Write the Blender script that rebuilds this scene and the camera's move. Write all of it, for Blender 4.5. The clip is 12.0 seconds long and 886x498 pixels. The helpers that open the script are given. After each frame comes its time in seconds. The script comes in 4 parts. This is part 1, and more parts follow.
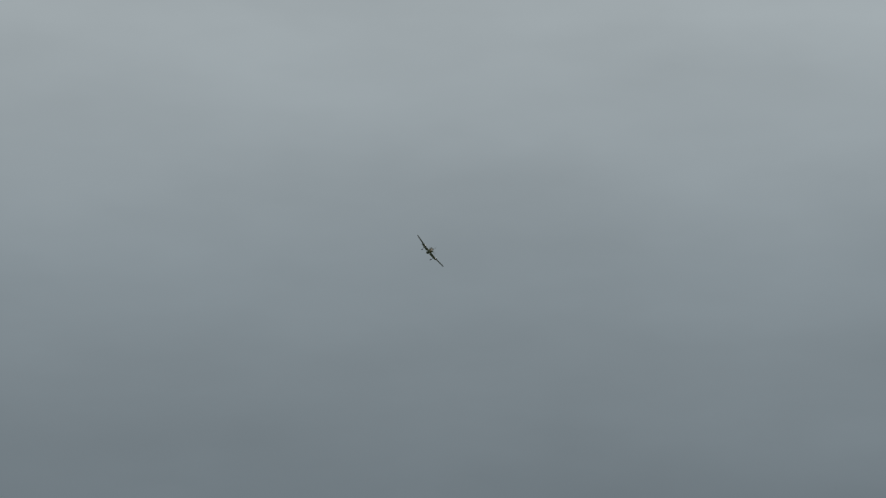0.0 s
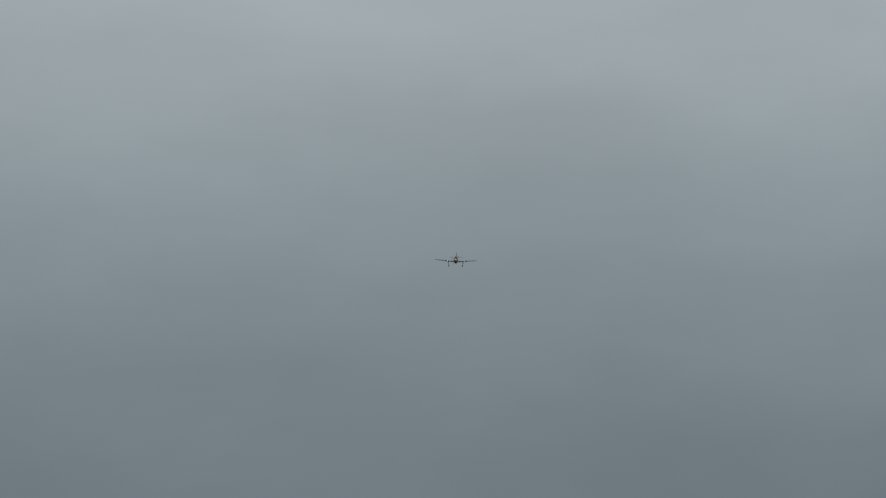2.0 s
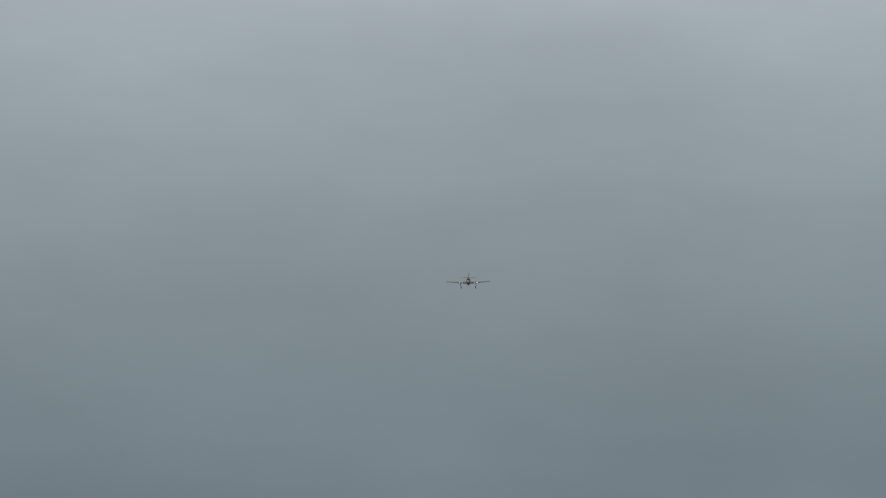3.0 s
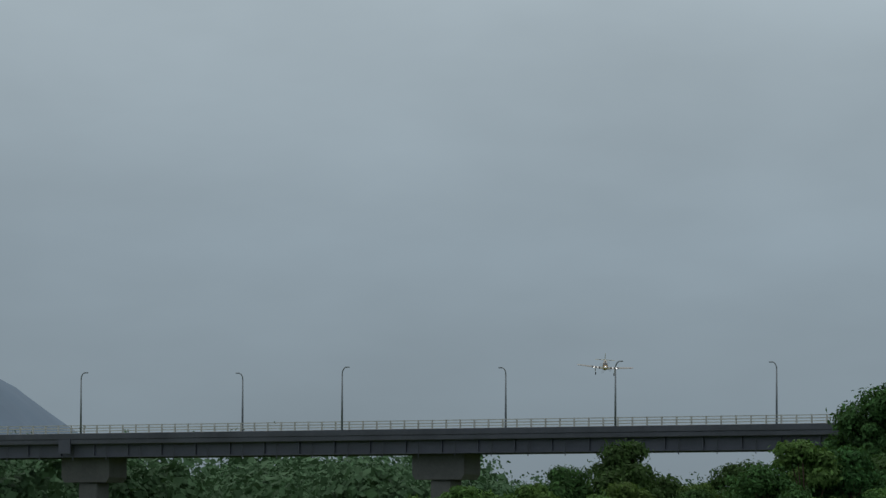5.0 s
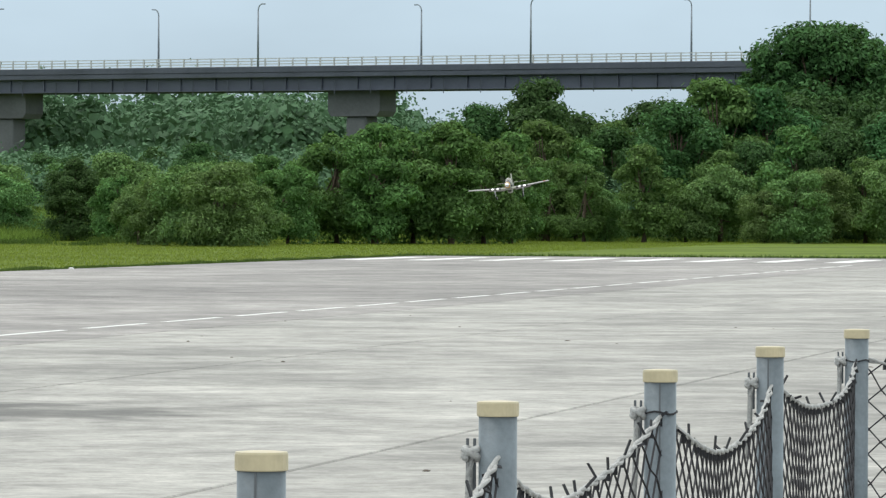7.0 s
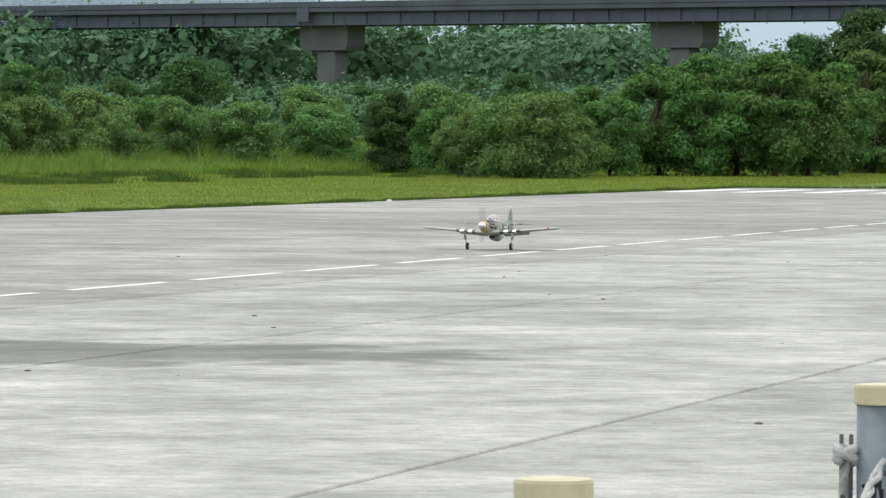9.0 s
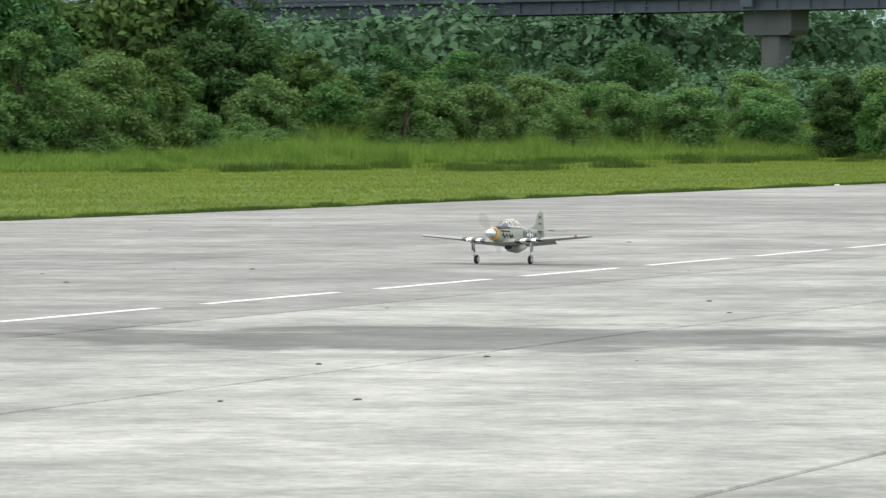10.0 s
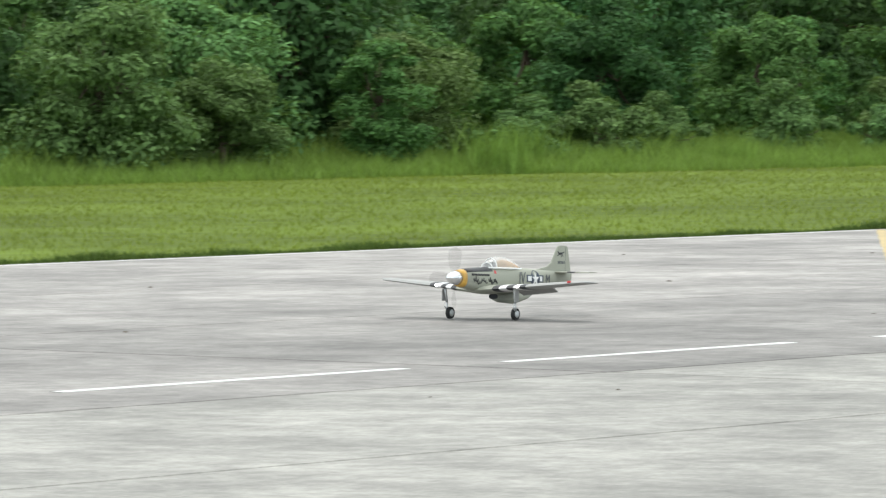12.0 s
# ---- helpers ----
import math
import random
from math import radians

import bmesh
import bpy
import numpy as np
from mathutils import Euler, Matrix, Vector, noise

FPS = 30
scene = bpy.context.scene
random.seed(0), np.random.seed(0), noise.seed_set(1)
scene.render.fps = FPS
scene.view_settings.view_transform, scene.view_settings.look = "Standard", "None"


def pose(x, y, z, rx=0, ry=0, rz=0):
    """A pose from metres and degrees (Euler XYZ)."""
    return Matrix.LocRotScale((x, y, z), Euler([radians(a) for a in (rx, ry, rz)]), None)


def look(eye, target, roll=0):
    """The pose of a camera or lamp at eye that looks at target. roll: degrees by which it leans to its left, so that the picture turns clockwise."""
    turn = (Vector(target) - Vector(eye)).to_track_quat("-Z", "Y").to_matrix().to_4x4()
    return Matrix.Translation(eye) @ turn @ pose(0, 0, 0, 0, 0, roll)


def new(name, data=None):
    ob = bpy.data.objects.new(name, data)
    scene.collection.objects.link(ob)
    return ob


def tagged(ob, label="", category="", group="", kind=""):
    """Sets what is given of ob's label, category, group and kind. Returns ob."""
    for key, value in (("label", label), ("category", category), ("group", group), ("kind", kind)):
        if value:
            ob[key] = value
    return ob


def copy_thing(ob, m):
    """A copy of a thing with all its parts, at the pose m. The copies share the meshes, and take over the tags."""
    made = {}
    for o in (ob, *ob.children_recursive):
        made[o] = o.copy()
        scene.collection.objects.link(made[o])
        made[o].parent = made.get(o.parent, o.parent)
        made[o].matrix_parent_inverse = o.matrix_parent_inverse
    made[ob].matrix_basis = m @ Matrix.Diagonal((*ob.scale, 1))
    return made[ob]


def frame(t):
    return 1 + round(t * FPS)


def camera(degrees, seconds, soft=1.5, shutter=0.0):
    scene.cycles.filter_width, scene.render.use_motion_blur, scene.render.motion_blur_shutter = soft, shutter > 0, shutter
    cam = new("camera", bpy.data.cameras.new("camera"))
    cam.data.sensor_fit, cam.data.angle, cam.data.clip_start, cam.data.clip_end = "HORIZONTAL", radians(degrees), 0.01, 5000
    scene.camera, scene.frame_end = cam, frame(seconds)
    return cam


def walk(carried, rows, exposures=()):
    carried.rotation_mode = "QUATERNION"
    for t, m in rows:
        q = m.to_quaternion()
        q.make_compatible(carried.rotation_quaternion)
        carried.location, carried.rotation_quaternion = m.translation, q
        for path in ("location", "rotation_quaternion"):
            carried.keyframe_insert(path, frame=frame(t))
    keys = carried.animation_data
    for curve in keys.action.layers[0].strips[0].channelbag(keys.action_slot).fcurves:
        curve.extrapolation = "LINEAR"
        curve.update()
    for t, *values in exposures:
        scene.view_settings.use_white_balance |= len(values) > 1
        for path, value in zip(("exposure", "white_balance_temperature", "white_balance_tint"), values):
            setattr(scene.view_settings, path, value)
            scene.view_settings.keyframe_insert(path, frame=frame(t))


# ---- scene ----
# ---------------------------------------------------------------- camera
cam = camera(10.1, 12.0, soft=1.3, shutter=0.09)

# the spectator's eye: it pans with the aeroplane, sways a step to and fro, and backs away at the end
STAND = Vector((1.296, 4.933, 1.734))
# seconds, steps back (metres), turn to the left, tilt up, lean (degrees)
PATH = [
    (0.0, 0.0, 0.631, 8.868, 0.0),
    (0.5, 0.0, 0.681, 8.768, 0.0),
    (1.0, 0.0, 0.731, 8.618, 0.0),
    (1.5, 0.0, 0.931, 8.368, 0.0),
    (2.0, 0.0, 1.231, 8.068, 0.0),
    (2.5, 0.0, 1.431, 7.718, 0.0),
    (2.7, 0.0, 1.481, 7.568, 0.02),
    (4.3, 0.0, 1.485, 5.265, 0.15),
    (4.5, 0.0, 1.395, 4.871, 0.17),
    (5.0, 0.0, 1.049, 3.732, 0.202),
    (5.5, 0.5, 0.421, 2.379, 0.204),
    (6.0, 1.6, 0.079, 1.069, 0.196),
    (6.5, 2.0, -0.035, 0.127, 0.299),
    (6.7, 2.0, -0.023, -0.129, 0.289),
    (8.3, -1.0, 1.718, -0.967, 0.28),
    (8.5, -1.15, 2.172, -1.036, 0.288),
    (9.0, -1.15, 3.746, -1.209, 0.269),
    (9.5, -1.2, 5.983, -1.337, 0.1),
    (10.0, -1.2, 8.818, -1.378, -0.128),
    (10.5, -0.4, 12.666, -1.365, -0.095),
    (11.0, 2.2, 17.582, -1.392, -0.25),
    (11.5, 5.0, 23.447, -1.480, -0.45),
    (12.0, 8.6, 30.33, -1.677, -0.461),
]
EXPOSURES = [(0.0, -2.35), (1.5, -2.3), (2.7, -2.1), (4.3, -1.65), (4.7, -1.48), (5.2, -1.13), (5.6, -0.6),
             (6.1, -0.25), (6.7, -0.05), (8.3, 0.05), (10.0, 0.1), (12.0, 0.2)]


def stand(back, yaw, tilt, lean):
    turn = pose(0, 0, 0, 0, 0, yaw) @ pose(0, 0, 0, 90 + tilt) @ pose(0, 0, 0, 0, 0, lean)
    return Matrix.Translation(STAND + turn.col[2].to_3d() * back) @ turn


walk(cam, [(t, stand(*row)) for t, *row in PATH], EXPOSURES)

# ---------------------------------------------------------------- sky and sun
world = bpy.data.worlds.new("overcast_sky")
scene.world = world
world.use_nodes = True
wn, wl = world.node_tree.nodes, world.node_tree.links
wn.clear()
w_out = wn.new("ShaderNodeOutputWorld")
w_bg = wn.new("ShaderNodeBackground")
w_sky = wn.new("ShaderNodeTexSky")
w_sky.sky_type, w_sky.sun_disc = "NISHITA", False
w_sky.sun_elevation, w_sky.sun_rotation = radians(62), radians(331)
w_co = wn.new("ShaderNodeTexCoord")
w_sep = wn.new("ShaderNodeSeparateXYZ")
w_ramp = wn.new("ShaderNodeValToRGB")
wl.new(w_co.outputs["Generated"], w_sep.inputs[0])
wl.new(w_sep.outputs["Z"], w_ramp.inputs[0])
SKY_STOPS = [(0.0, (0.44, 0.55, 0.639)), (0.03, (0.49, 0.625, 0.731)), (0.065, (0.62, 0.78, 0.906)), (0.10, (0.75, 0.91, 1.02)),
             (0.15, (1.14, 1.34, 1.46)), (0.20, (1.78, 2.0, 2.1)), (0.27, (1.15, 1.25, 1.26)), (0.5, (1.1, 1.17, 1.17)), (1.0, (1.42, 1.47, 1.46))]
ramp = w_ramp.color_ramp
while len(ramp.elements) < len(SKY_STOPS):
    ramp.elements.new(0.5)
for el, (at, colour) in zip(ramp.elements, SKY_STOPS):
    el.position, el.color = at, (*colour, 1)
w_map = wn.new("ShaderNodeMapping")
w_map.inputs["Scale"].default_value = (1.0, 1.0, 2.6)
wl.new(w_co.outputs["Generated"], w_map.inputs[0])
w_noise = wn.new("ShaderNodeTexNoise")
w_noise.inputs["Scale"].default_value, w_noise.inputs["Detail"].default_value = 14.0, 4.0
wl.new(w_map.outputs[0], w_noise.inputs["Vector"])
w_amt = wn.new("ShaderNodeMapRange")
w_amt.inputs["From Min"].default_value, w_amt.inputs["From Max"].default_value = 0.3, 0.7
w_amt.inputs["To Min"].default_value, w_amt.inputs["To Max"].default_value = 0.93, 1.07
wl.new(w_noise.outputs["Fac"], w_amt.inputs["Value"])
w_mul = wn.new("ShaderNodeVectorMath")
w_mul.operation = "SCALE"
wl.new(w_ramp.outputs["Color"], w_mul.inputs[0])
wl.new(w_amt.outputs["Result"], w_mul.inputs["Scale"])
w_skys = wn.new("ShaderNodeVectorMath")
w_skys.operation = "SCALE"
w_skys.inputs["Scale"].default_value = 0.006
wl.new(w_sky.outputs["Color"], w_skys.inputs[0])
w_add = wn.new("ShaderNodeVectorMath")
wl.new(w_mul.outputs[0], w_add.inputs[0])
wl.new(w_skys.outputs[0], w_add.inputs[1])
wl.new(w_add.outputs[0], w_bg.inputs["Color"])
w_bg.inputs["Strength"].default_value = 1.0
wl.new(w_bg.outputs[0], w_out.inputs["Surface"])

sun = new("sun", bpy.data.lights.new("sun", "SUN"))
sun.data.energy, sun.data.angle, sun.data.color = 1.15, radians(12), (1.0, 0.97, 0.92)
sun.matrix_world = look((-28, 50, 110), (0, 0, 0))


# ---------------------------------------------------------------- materials
def material(name, colour, rough=0.6, metal=0.0, spread=0.12, scale=4.0, fine=40.0, bump=0.15, island=0.0, each=0.0,
             place="Object", haze=0.0):
    """A surface of one base colour with stains at a coarse and grain at a fine scale."""
    m = bpy.data.materials.new(name)
    m.use_nodes = True
    nt = m.node_tree
    b = nt.nodes["Principled BSDF"]
    b.inputs["Roughness"].default_value, b.inputs["Metallic"].default_value = rough, metal
    co = nt.nodes.new("ShaderNodeNewGeometry" if place == "World" else "ShaderNodeTexCoord")
    vec = co.outputs["Position"] if place == "World" else co.outputs["Object"]
    big, small = nt.nodes.new("ShaderNodeTexNoise"), nt.nodes.new("ShaderNodeTexNoise")
    for node, s in ((big, scale), (small, fine)):
        node.inputs["Scale"].default_value, node.inputs["Detail"].default_value = s, 5.0
        nt.links.new(vec, node.inputs["Vector"])
    total = nt.nodes.new("ShaderNodeMath")
    total.operation = "MULTIPLY_ADD"
    total.inputs[1].default_value = 0.5
    nt.links.new(small.outputs["Fac"], total.inputs[0])
    nt.links.new(big.outputs["Fac"], total.inputs[2])
    span = nt.nodes.new("ShaderNodeMapRange")
    span.inputs["From Min"].default_value, span.inputs["From Max"].default_value = 0.45, 1.05
    span.inputs["To Min"].default_value, span.inputs["To Max"].default_value = 1 - spread, 1 + spread
    nt.links.new(total.outputs[0], span.inputs["Value"])
    value = span.outputs["Result"]
    for amount, node, socket in ((island, "ShaderNodeNewGeometry", "Random Per Island"), (each, "ShaderNodeObjectInfo", "Random")):
        if amount:
            rnd = nt.nodes.new(node)
            rng = nt.nodes.new("ShaderNodeMapRange")
            rng.inputs["To Min"].default_value, rng.inputs["To Max"].default_value = 1 - amount, 1 + amount
            nt.links.new(rnd.outputs[socket], rng.inputs["Value"])
            mul = nt.nodes.new("ShaderNodeMath")
            mul.operation = "MULTIPLY"
            nt.links.new(value, mul.inputs[0])
            nt.links.new(rng.outputs["Result"], mul.inputs[1])
            value = mul.outputs[0]
    col = nt.nodes.new("ShaderNodeVectorMath")
    col.operation = "SCALE"
    col.inputs[0].default_value = colour
    nt.links.new(value, col.inputs["Scale"])
    nt.links.new(col.outputs[0], b.inputs["Base Color"])
    if bump:
        bp = nt.nodes.new("ShaderNodeBump")
        bp.inputs["Strength"].default_value, bp.inputs["Distance"].default_value = bump, 0.01
        nt.links.new(small.outputs["Fac"], bp.inputs["Height"])
        nt.links.new(bp.outputs[0], b.inputs["Normal"])
    return m


def leaf_material(name, colour, tip, through_light=0.25, vary=0.5):
    m = material(name, colour, rough=0.75, spread=0.25, scale=0.5, fine=6.0, bump=0, island=vary, each=0.18)
    nt = m.node_tree
    b = nt.nodes["Principled BSDF"]
    b.inputs["Specular IOR Level"].default_value = 0.15
    mix, tr = nt.nodes.new("ShaderNodeMixShader"), nt.nodes.new("ShaderNodeBsdfTranslucent")
    tr.inputs["Color"].default_value = (*tip, 1)
    hue, rnd, rng = nt.nodes.new("ShaderNodeHueSaturation"), nt.nodes.new("ShaderNodeObjectInfo"), nt.nodes.new("ShaderNodeMapRange")
    rng.inputs["To Min"].default_value, rng.inputs["To Max"].default_value = 0.475, 0.525
    nt.links.new(rnd.outputs["Random"], rng.inputs["Value"])
    nt.links.new(rng.outputs["Result"], hue.inputs["Hue"])
    nt.links.new(b.inputs["Base Color"].links[0].from_socket, hue.inputs["Color"])
    nt.links.new(hue.outputs["Color"], b.inputs["Base Color"])
    mix.inputs[0].default_value = through_light
    nt.links.new(b.outputs[0], mix.inputs[1])
    nt.links.new(tr.outputs[0], mix.inputs[2])
    nt.links.new(mix.outputs[0], nt.nodes["Material Output"].inputs["Surface"])
    return m


def concrete_material(name, colour):
    """Weathered pale concrete with large blotches, streaks and one damp, dark patch."""
    m = bpy.data.materials.new(name)
    m.use_nodes = True
    nt = m.node_tree
    N, L = nt.nodes, nt.links
    b = N["Principled BSDF"]
    b.inputs["Roughness"].default_value = 0.8
    geo = N.new("ShaderNodeNewGeometry")
    value = None
    for s, lo, hi, detail in ((0.05, 0.84, 1.16, 3), (0.3, 0.74, 1.22, 5), (1.1, 0.74, 1.2, 7), (5.0, 0.80, 1.15, 6), (22.0, 0.86, 1.12, 4)):
        t = N.new("ShaderNodeTexNoise")
        t.inputs["Scale"].default_value, t.inputs["Detail"].default_value = s, detail
        L.new(geo.outputs["Position"], t.inputs["Vector"])
        r = N.new("ShaderNodeMapRange")
        r.inputs["From Min"].default_value, r.inputs["From Max"].default_value = 0.32, 0.68
        r.inputs["To Min"].default_value, r.inputs["To Max"].default_value = lo, hi
        L.new(t.outputs["Fac"], r.inputs["Value"])
        if value is None:
            value = r.outputs["Result"]
        else:
            mul = N.new("ShaderNodeMath")
            mul.operation = "MULTIPLY"
            L.new(value, mul.inputs[0])
            L.new(r.outputs["Result"], mul.inputs[1])
            value = mul.outputs[0]
        fine = t
    # the damp patch: an uneven oval
    sub = N.new("ShaderNodeMapping")
    sub.vector_type = "TEXTURE"
    sub.inputs["Location"].default_value = (-4.8, 46.3, 0)
    sub.inputs["Scale"].default_value = (4.6, 2.7, 1)
    L.new(geo.outputs["Position"], sub.inputs[0])
    dist = N.new("ShaderNodeVectorMath")
    dist.operation = "LENGTH"
    L.new(sub.outputs[0], dist.inputs[0])
    edge = N.new("ShaderNodeTexNoise")
    edge.inputs["Scale"].default_value, edge.inputs["Detail"].default_value = 0.9, 6
    L.new(geo.outputs["Position"], edge.inputs["Vector"])
    rag = N.new("ShaderNodeMath")
    rag.operation = "MULTIPLY_ADD"
    rag.inputs[1].default_value = 1.6
    L.new(edge.outputs["Fac"], rag.inputs[0])
    L.new(dist.outputs["Value"], rag.inputs[2])
    damp = N.new("ShaderNodeMapRange")
    damp.inputs["From Min"].default_value, damp.inputs["From Max"].default_value = 1.5, 1.8
    damp.inputs["To Min"].default_value, damp.inputs["To Max"].default_value = 0.4, 1.0
    L.new(rag.outputs[0], damp.inputs["Value"])
    rnd, rr = N.new("ShaderNodeObjectInfo"), N.new("ShaderNodeMapRange")
    rr.inputs["To Min"].default_value, rr.inputs["To Max"].default_value = 0.88, 1.07
    L.new(rnd.outputs["Random"], rr.inputs["Value"])
    for other in (damp.outputs["Result"], rr.outputs["Result"]):
        mul = N.new("ShaderNodeMath")
        mul.operation = "MULTIPLY"
        L.new(value, mul.inputs[0])
        L.new(other, mul.inputs[1])
        value = mul.outputs[0]
    col = N.new("ShaderNodeVectorMath")
    col.operation = "SCALE"
    col.inputs[0].default_value = colour
    L.new(value, col.inputs["Scale"])
    L.new(col.outputs[0], b.inputs["Base Color"])
    bp = N.new("ShaderNodeBump")
    bp.inputs["Strength"].default_value, bp.inputs["Distance"].default_value = 0.2, 0.01
    L.new(fine.outputs["Fac"], bp.inputs["Height"])
    L.new(bp.outputs[0], b.inputs["Normal"])
    return m


CONCRETE = concrete_material("weathered_concrete", (0.335, 0.325, 0.298))
OLD_CONCRETE = concrete_material("older_greyer_concrete", (0.27, 0.255, 0.24))
JOINT = material("joint_filler", (0.16, 0.15, 0.14), 0.9, place="World", scale=0.5)
LAWN = material("mown_grass", (0.105, 0.15, 0.02), 0.8, spread=0.5, scale=0.12, fine=1.2, bump=0.5, place="World")
LAWN.node_tree.nodes["Principled BSDF"].inputs["Specular IOR Level"].default_value = 0.05
BLADE = leaf_material("grass_blades", (0.165, 0.225, 0.03), (0.20, 0.27, 0.035), 0.3)
EDGE_BLADE = leaf_material("edge_grass_blades", (0.07, 0.125, 0.028), (0.08, 0.14, 0.02), 0.25)
WEED = leaf_material("tall_weeds", (0.175, 0.285, 0.06), (0.19, 0.30, 0.045), 0.3)
LEAF_LIGHT = leaf_material("light_green_leaves", (0.138, 0.245, 0.082), (0.16, 0.27, 0.06))
LEAF_MID = leaf_material("mid_green_leaves", (0.105, 0.198, 0.058), (0.12, 0.22, 0.042))
LEAF_DARK = leaf_material("dark_green_leaves", (0.062, 0.135, 0.044), (0.07, 0.145, 0.032))
# far leaves are paler and bluer: distance haze put into their colour
LEAF_FAR = leaf_material("hazed_canopy_leaves", (0.10, 0.195, 0.112), (0.10, 0.19, 0.088), 0.12, 0.25)
BARK = material("brown_bark", (0.10, 0.075, 0.05), 0.9, spread=0.3, scale=3, fine=20, bump=0.6)
PAINT_WHITE = material("worn_white_road_paint", (0.72, 0.72, 0.70), 0.6, spread=0.12, scale=1.5, fine=25, place="World")
PAINT_YELLOW = material("worn_yellow_road_paint", (0.44, 0.33, 0.13), 0.6, spread=0.2, scale=0.8, fine=20, place="World")
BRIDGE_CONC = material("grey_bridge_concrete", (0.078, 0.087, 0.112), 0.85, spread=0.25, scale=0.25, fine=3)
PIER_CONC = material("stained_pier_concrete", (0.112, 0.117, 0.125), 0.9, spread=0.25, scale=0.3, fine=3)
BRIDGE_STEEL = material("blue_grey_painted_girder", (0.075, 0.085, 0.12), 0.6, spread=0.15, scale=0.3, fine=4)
RAIL_METAL = material("pale_galvanised_rail", (0.50, 0.51, 0.51), 0.5, 0.2, spread=0.1)
LAMP_METAL = material("galvanised_lamp_steel", (0.22, 0.25, 0.28), 0.5, 0.3, spread=0.1)
# the hill's blue is distance haze painted into its base colour
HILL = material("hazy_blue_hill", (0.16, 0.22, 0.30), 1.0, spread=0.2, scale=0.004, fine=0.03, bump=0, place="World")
GALV = material("galvanised_pipe", (0.155, 0.185, 0.205), 0.5, 0.3, spread=0.25, scale=9, fine=70, bump=0.1)
CAP = material("aged_cream_plastic", (0.50, 0.43, 0.28), 0.45, spread=0.12, scale=20, fine=90, bump=0.05)
SEAM = material("dark_weld_seam", (0.12, 0.13, 0.14), 0.6, 0.3)
ROPE = material("greyed_white_rope", (0.40, 0.40, 0.39), 0.85, spread=0.3, scale=40, fine=160, bump=0.6)
CORD = material("black_net_cord", (0.018, 0.018, 0.022), 0.7, spread=0.2, scale=60)
SKIN = material("pale_grey_green_skin", (0.35, 0.36, 0.30), 0.6, 0.0, spread=0.06, scale=3, fine=40, bump=0.02)
SILVER = material("light_silver_wing_skin", (0.37, 0.37, 0.36), 0.6, 0.0, spread=0.06, scale=3, fine=40, bump=0.02)
for skin in (SKIN, SILVER):
    skin.node_tree.nodes["Principled BSDF"].inputs["Specular IOR Level"].default_value = 0.2
BLACK = material("matt_black_paint", (0.02, 0.021, 0.025), 0.5, spread=0.15)
WHITE = material("gloss_white_paint", (0.80, 0.80, 0.79), 0.35, spread=0.05)
ORANGE = material("yellow_orange_paint", (0.62, 0.36, 0.07), 0.4, spread=0.08)
CHROME = material("polished_spinner_metal", (0.78, 0.78, 0.78), 0.22, 0.85, spread=0.05)
NAVY = material("dark_blue_insignia", (0.03, 0.045, 0.075), 0.45, spread=0.1)
RED = material("red_marking", (0.55, 0.05, 0.05), 0.4, spread=0.1)
RUBBER = material("black_tyre_rubber", (0.02, 0.02, 0.02), 0.8, spread=0.15)
LEG = material("silver_gear_leg", (0.62, 0.63, 0.63), 0.35, 0.6, spread=0.05)
SEAT_TAN = material("tan_cockpit_seat", (0.42, 0.24, 0.08), 0.7, spread=0.15)
FEATHER = material("dark_feathers", (0.03, 0.028, 0.026), 0.8, spread=0.2)
DEBRIS = material("dry_dark_leaf_litter", (0.10, 0.08, 0.06), 0.9, spread=0.3, scale=20)


def glass_material():
    m = bpy.data.materials.new("clear_canopy_plastic")
    m.use_nodes = True
    nt = m.node_tree
    b = nt.nodes["Principled BSDF"]
    b.inputs["Base Color"].default_value = (0.95, 0.95, 0.93, 1)
    b.inputs["Roughness"].default_value = 0.08
    mix, tr = nt.nodes.new("ShaderNodeMixShader"), nt.nodes.new("ShaderNodeBsdfTransparent")
    mix.inputs[0].default_value = 0.3
    nt.links.new(tr.outputs[0], mix.inputs[1])
    nt.links.new(b.outputs[0], mix.inputs[2])
    nt.links.new(mix.outputs[0], nt.nodes["Material Output"].inputs["Surface"])
    return m


def thin_blade_material():
    """A propeller blade turning too fast to see: mostly clear."""
    m = bpy.data.materials.new("spinning_blade")
    m.use_nodes = True
    nt = m.node_tree
    b = nt.nodes["Principled BSDF"]
    b.inputs["Base Color"].default_value = (0.10, 0.09, 0.085, 1)
    mix, tr = nt.nodes.new("ShaderNodeMixShader"), nt.nodes.new("ShaderNodeBsdfTransparent")
    mix.inputs[0].default_value = 0.08
    nt.links.new(tr.outputs[0], mix.inputs[1])
    nt.links.new(b.outputs[0], mix.inputs[2])
    nt.links.new(mix.outputs[0], nt.nodes["Material Output"].inputs["Surface"])
    return m


def lamp_material():
    m = bpy.data.materials.new("lit_landing_light")
    m.use_nodes = True
    b = m.node_tree.nodes["Principled BSDF"]
    b.inputs["Emission Color"].default_value = (1, 0.98, 0.94, 1)
    b.inputs["Emission Strength"].default_value = 7.0
    return m


GLASS, BLADE_BLUR, LIT = glass_material(), thin_blade_material(), lamp_material()


# ---------------------------------------------------------------- building helpers
AHEAD = Vector((0.19379, 0.98104, 0))     # along the runway
ASIDE = Vector((-0.98104, 0.19379, 0))    # across it, to the far side


def rw(across, along, z=0.0):
    return ASIDE * across + AHEAD * along + Vector((0, 0, z))


RUNWAY_TURN = -11.174


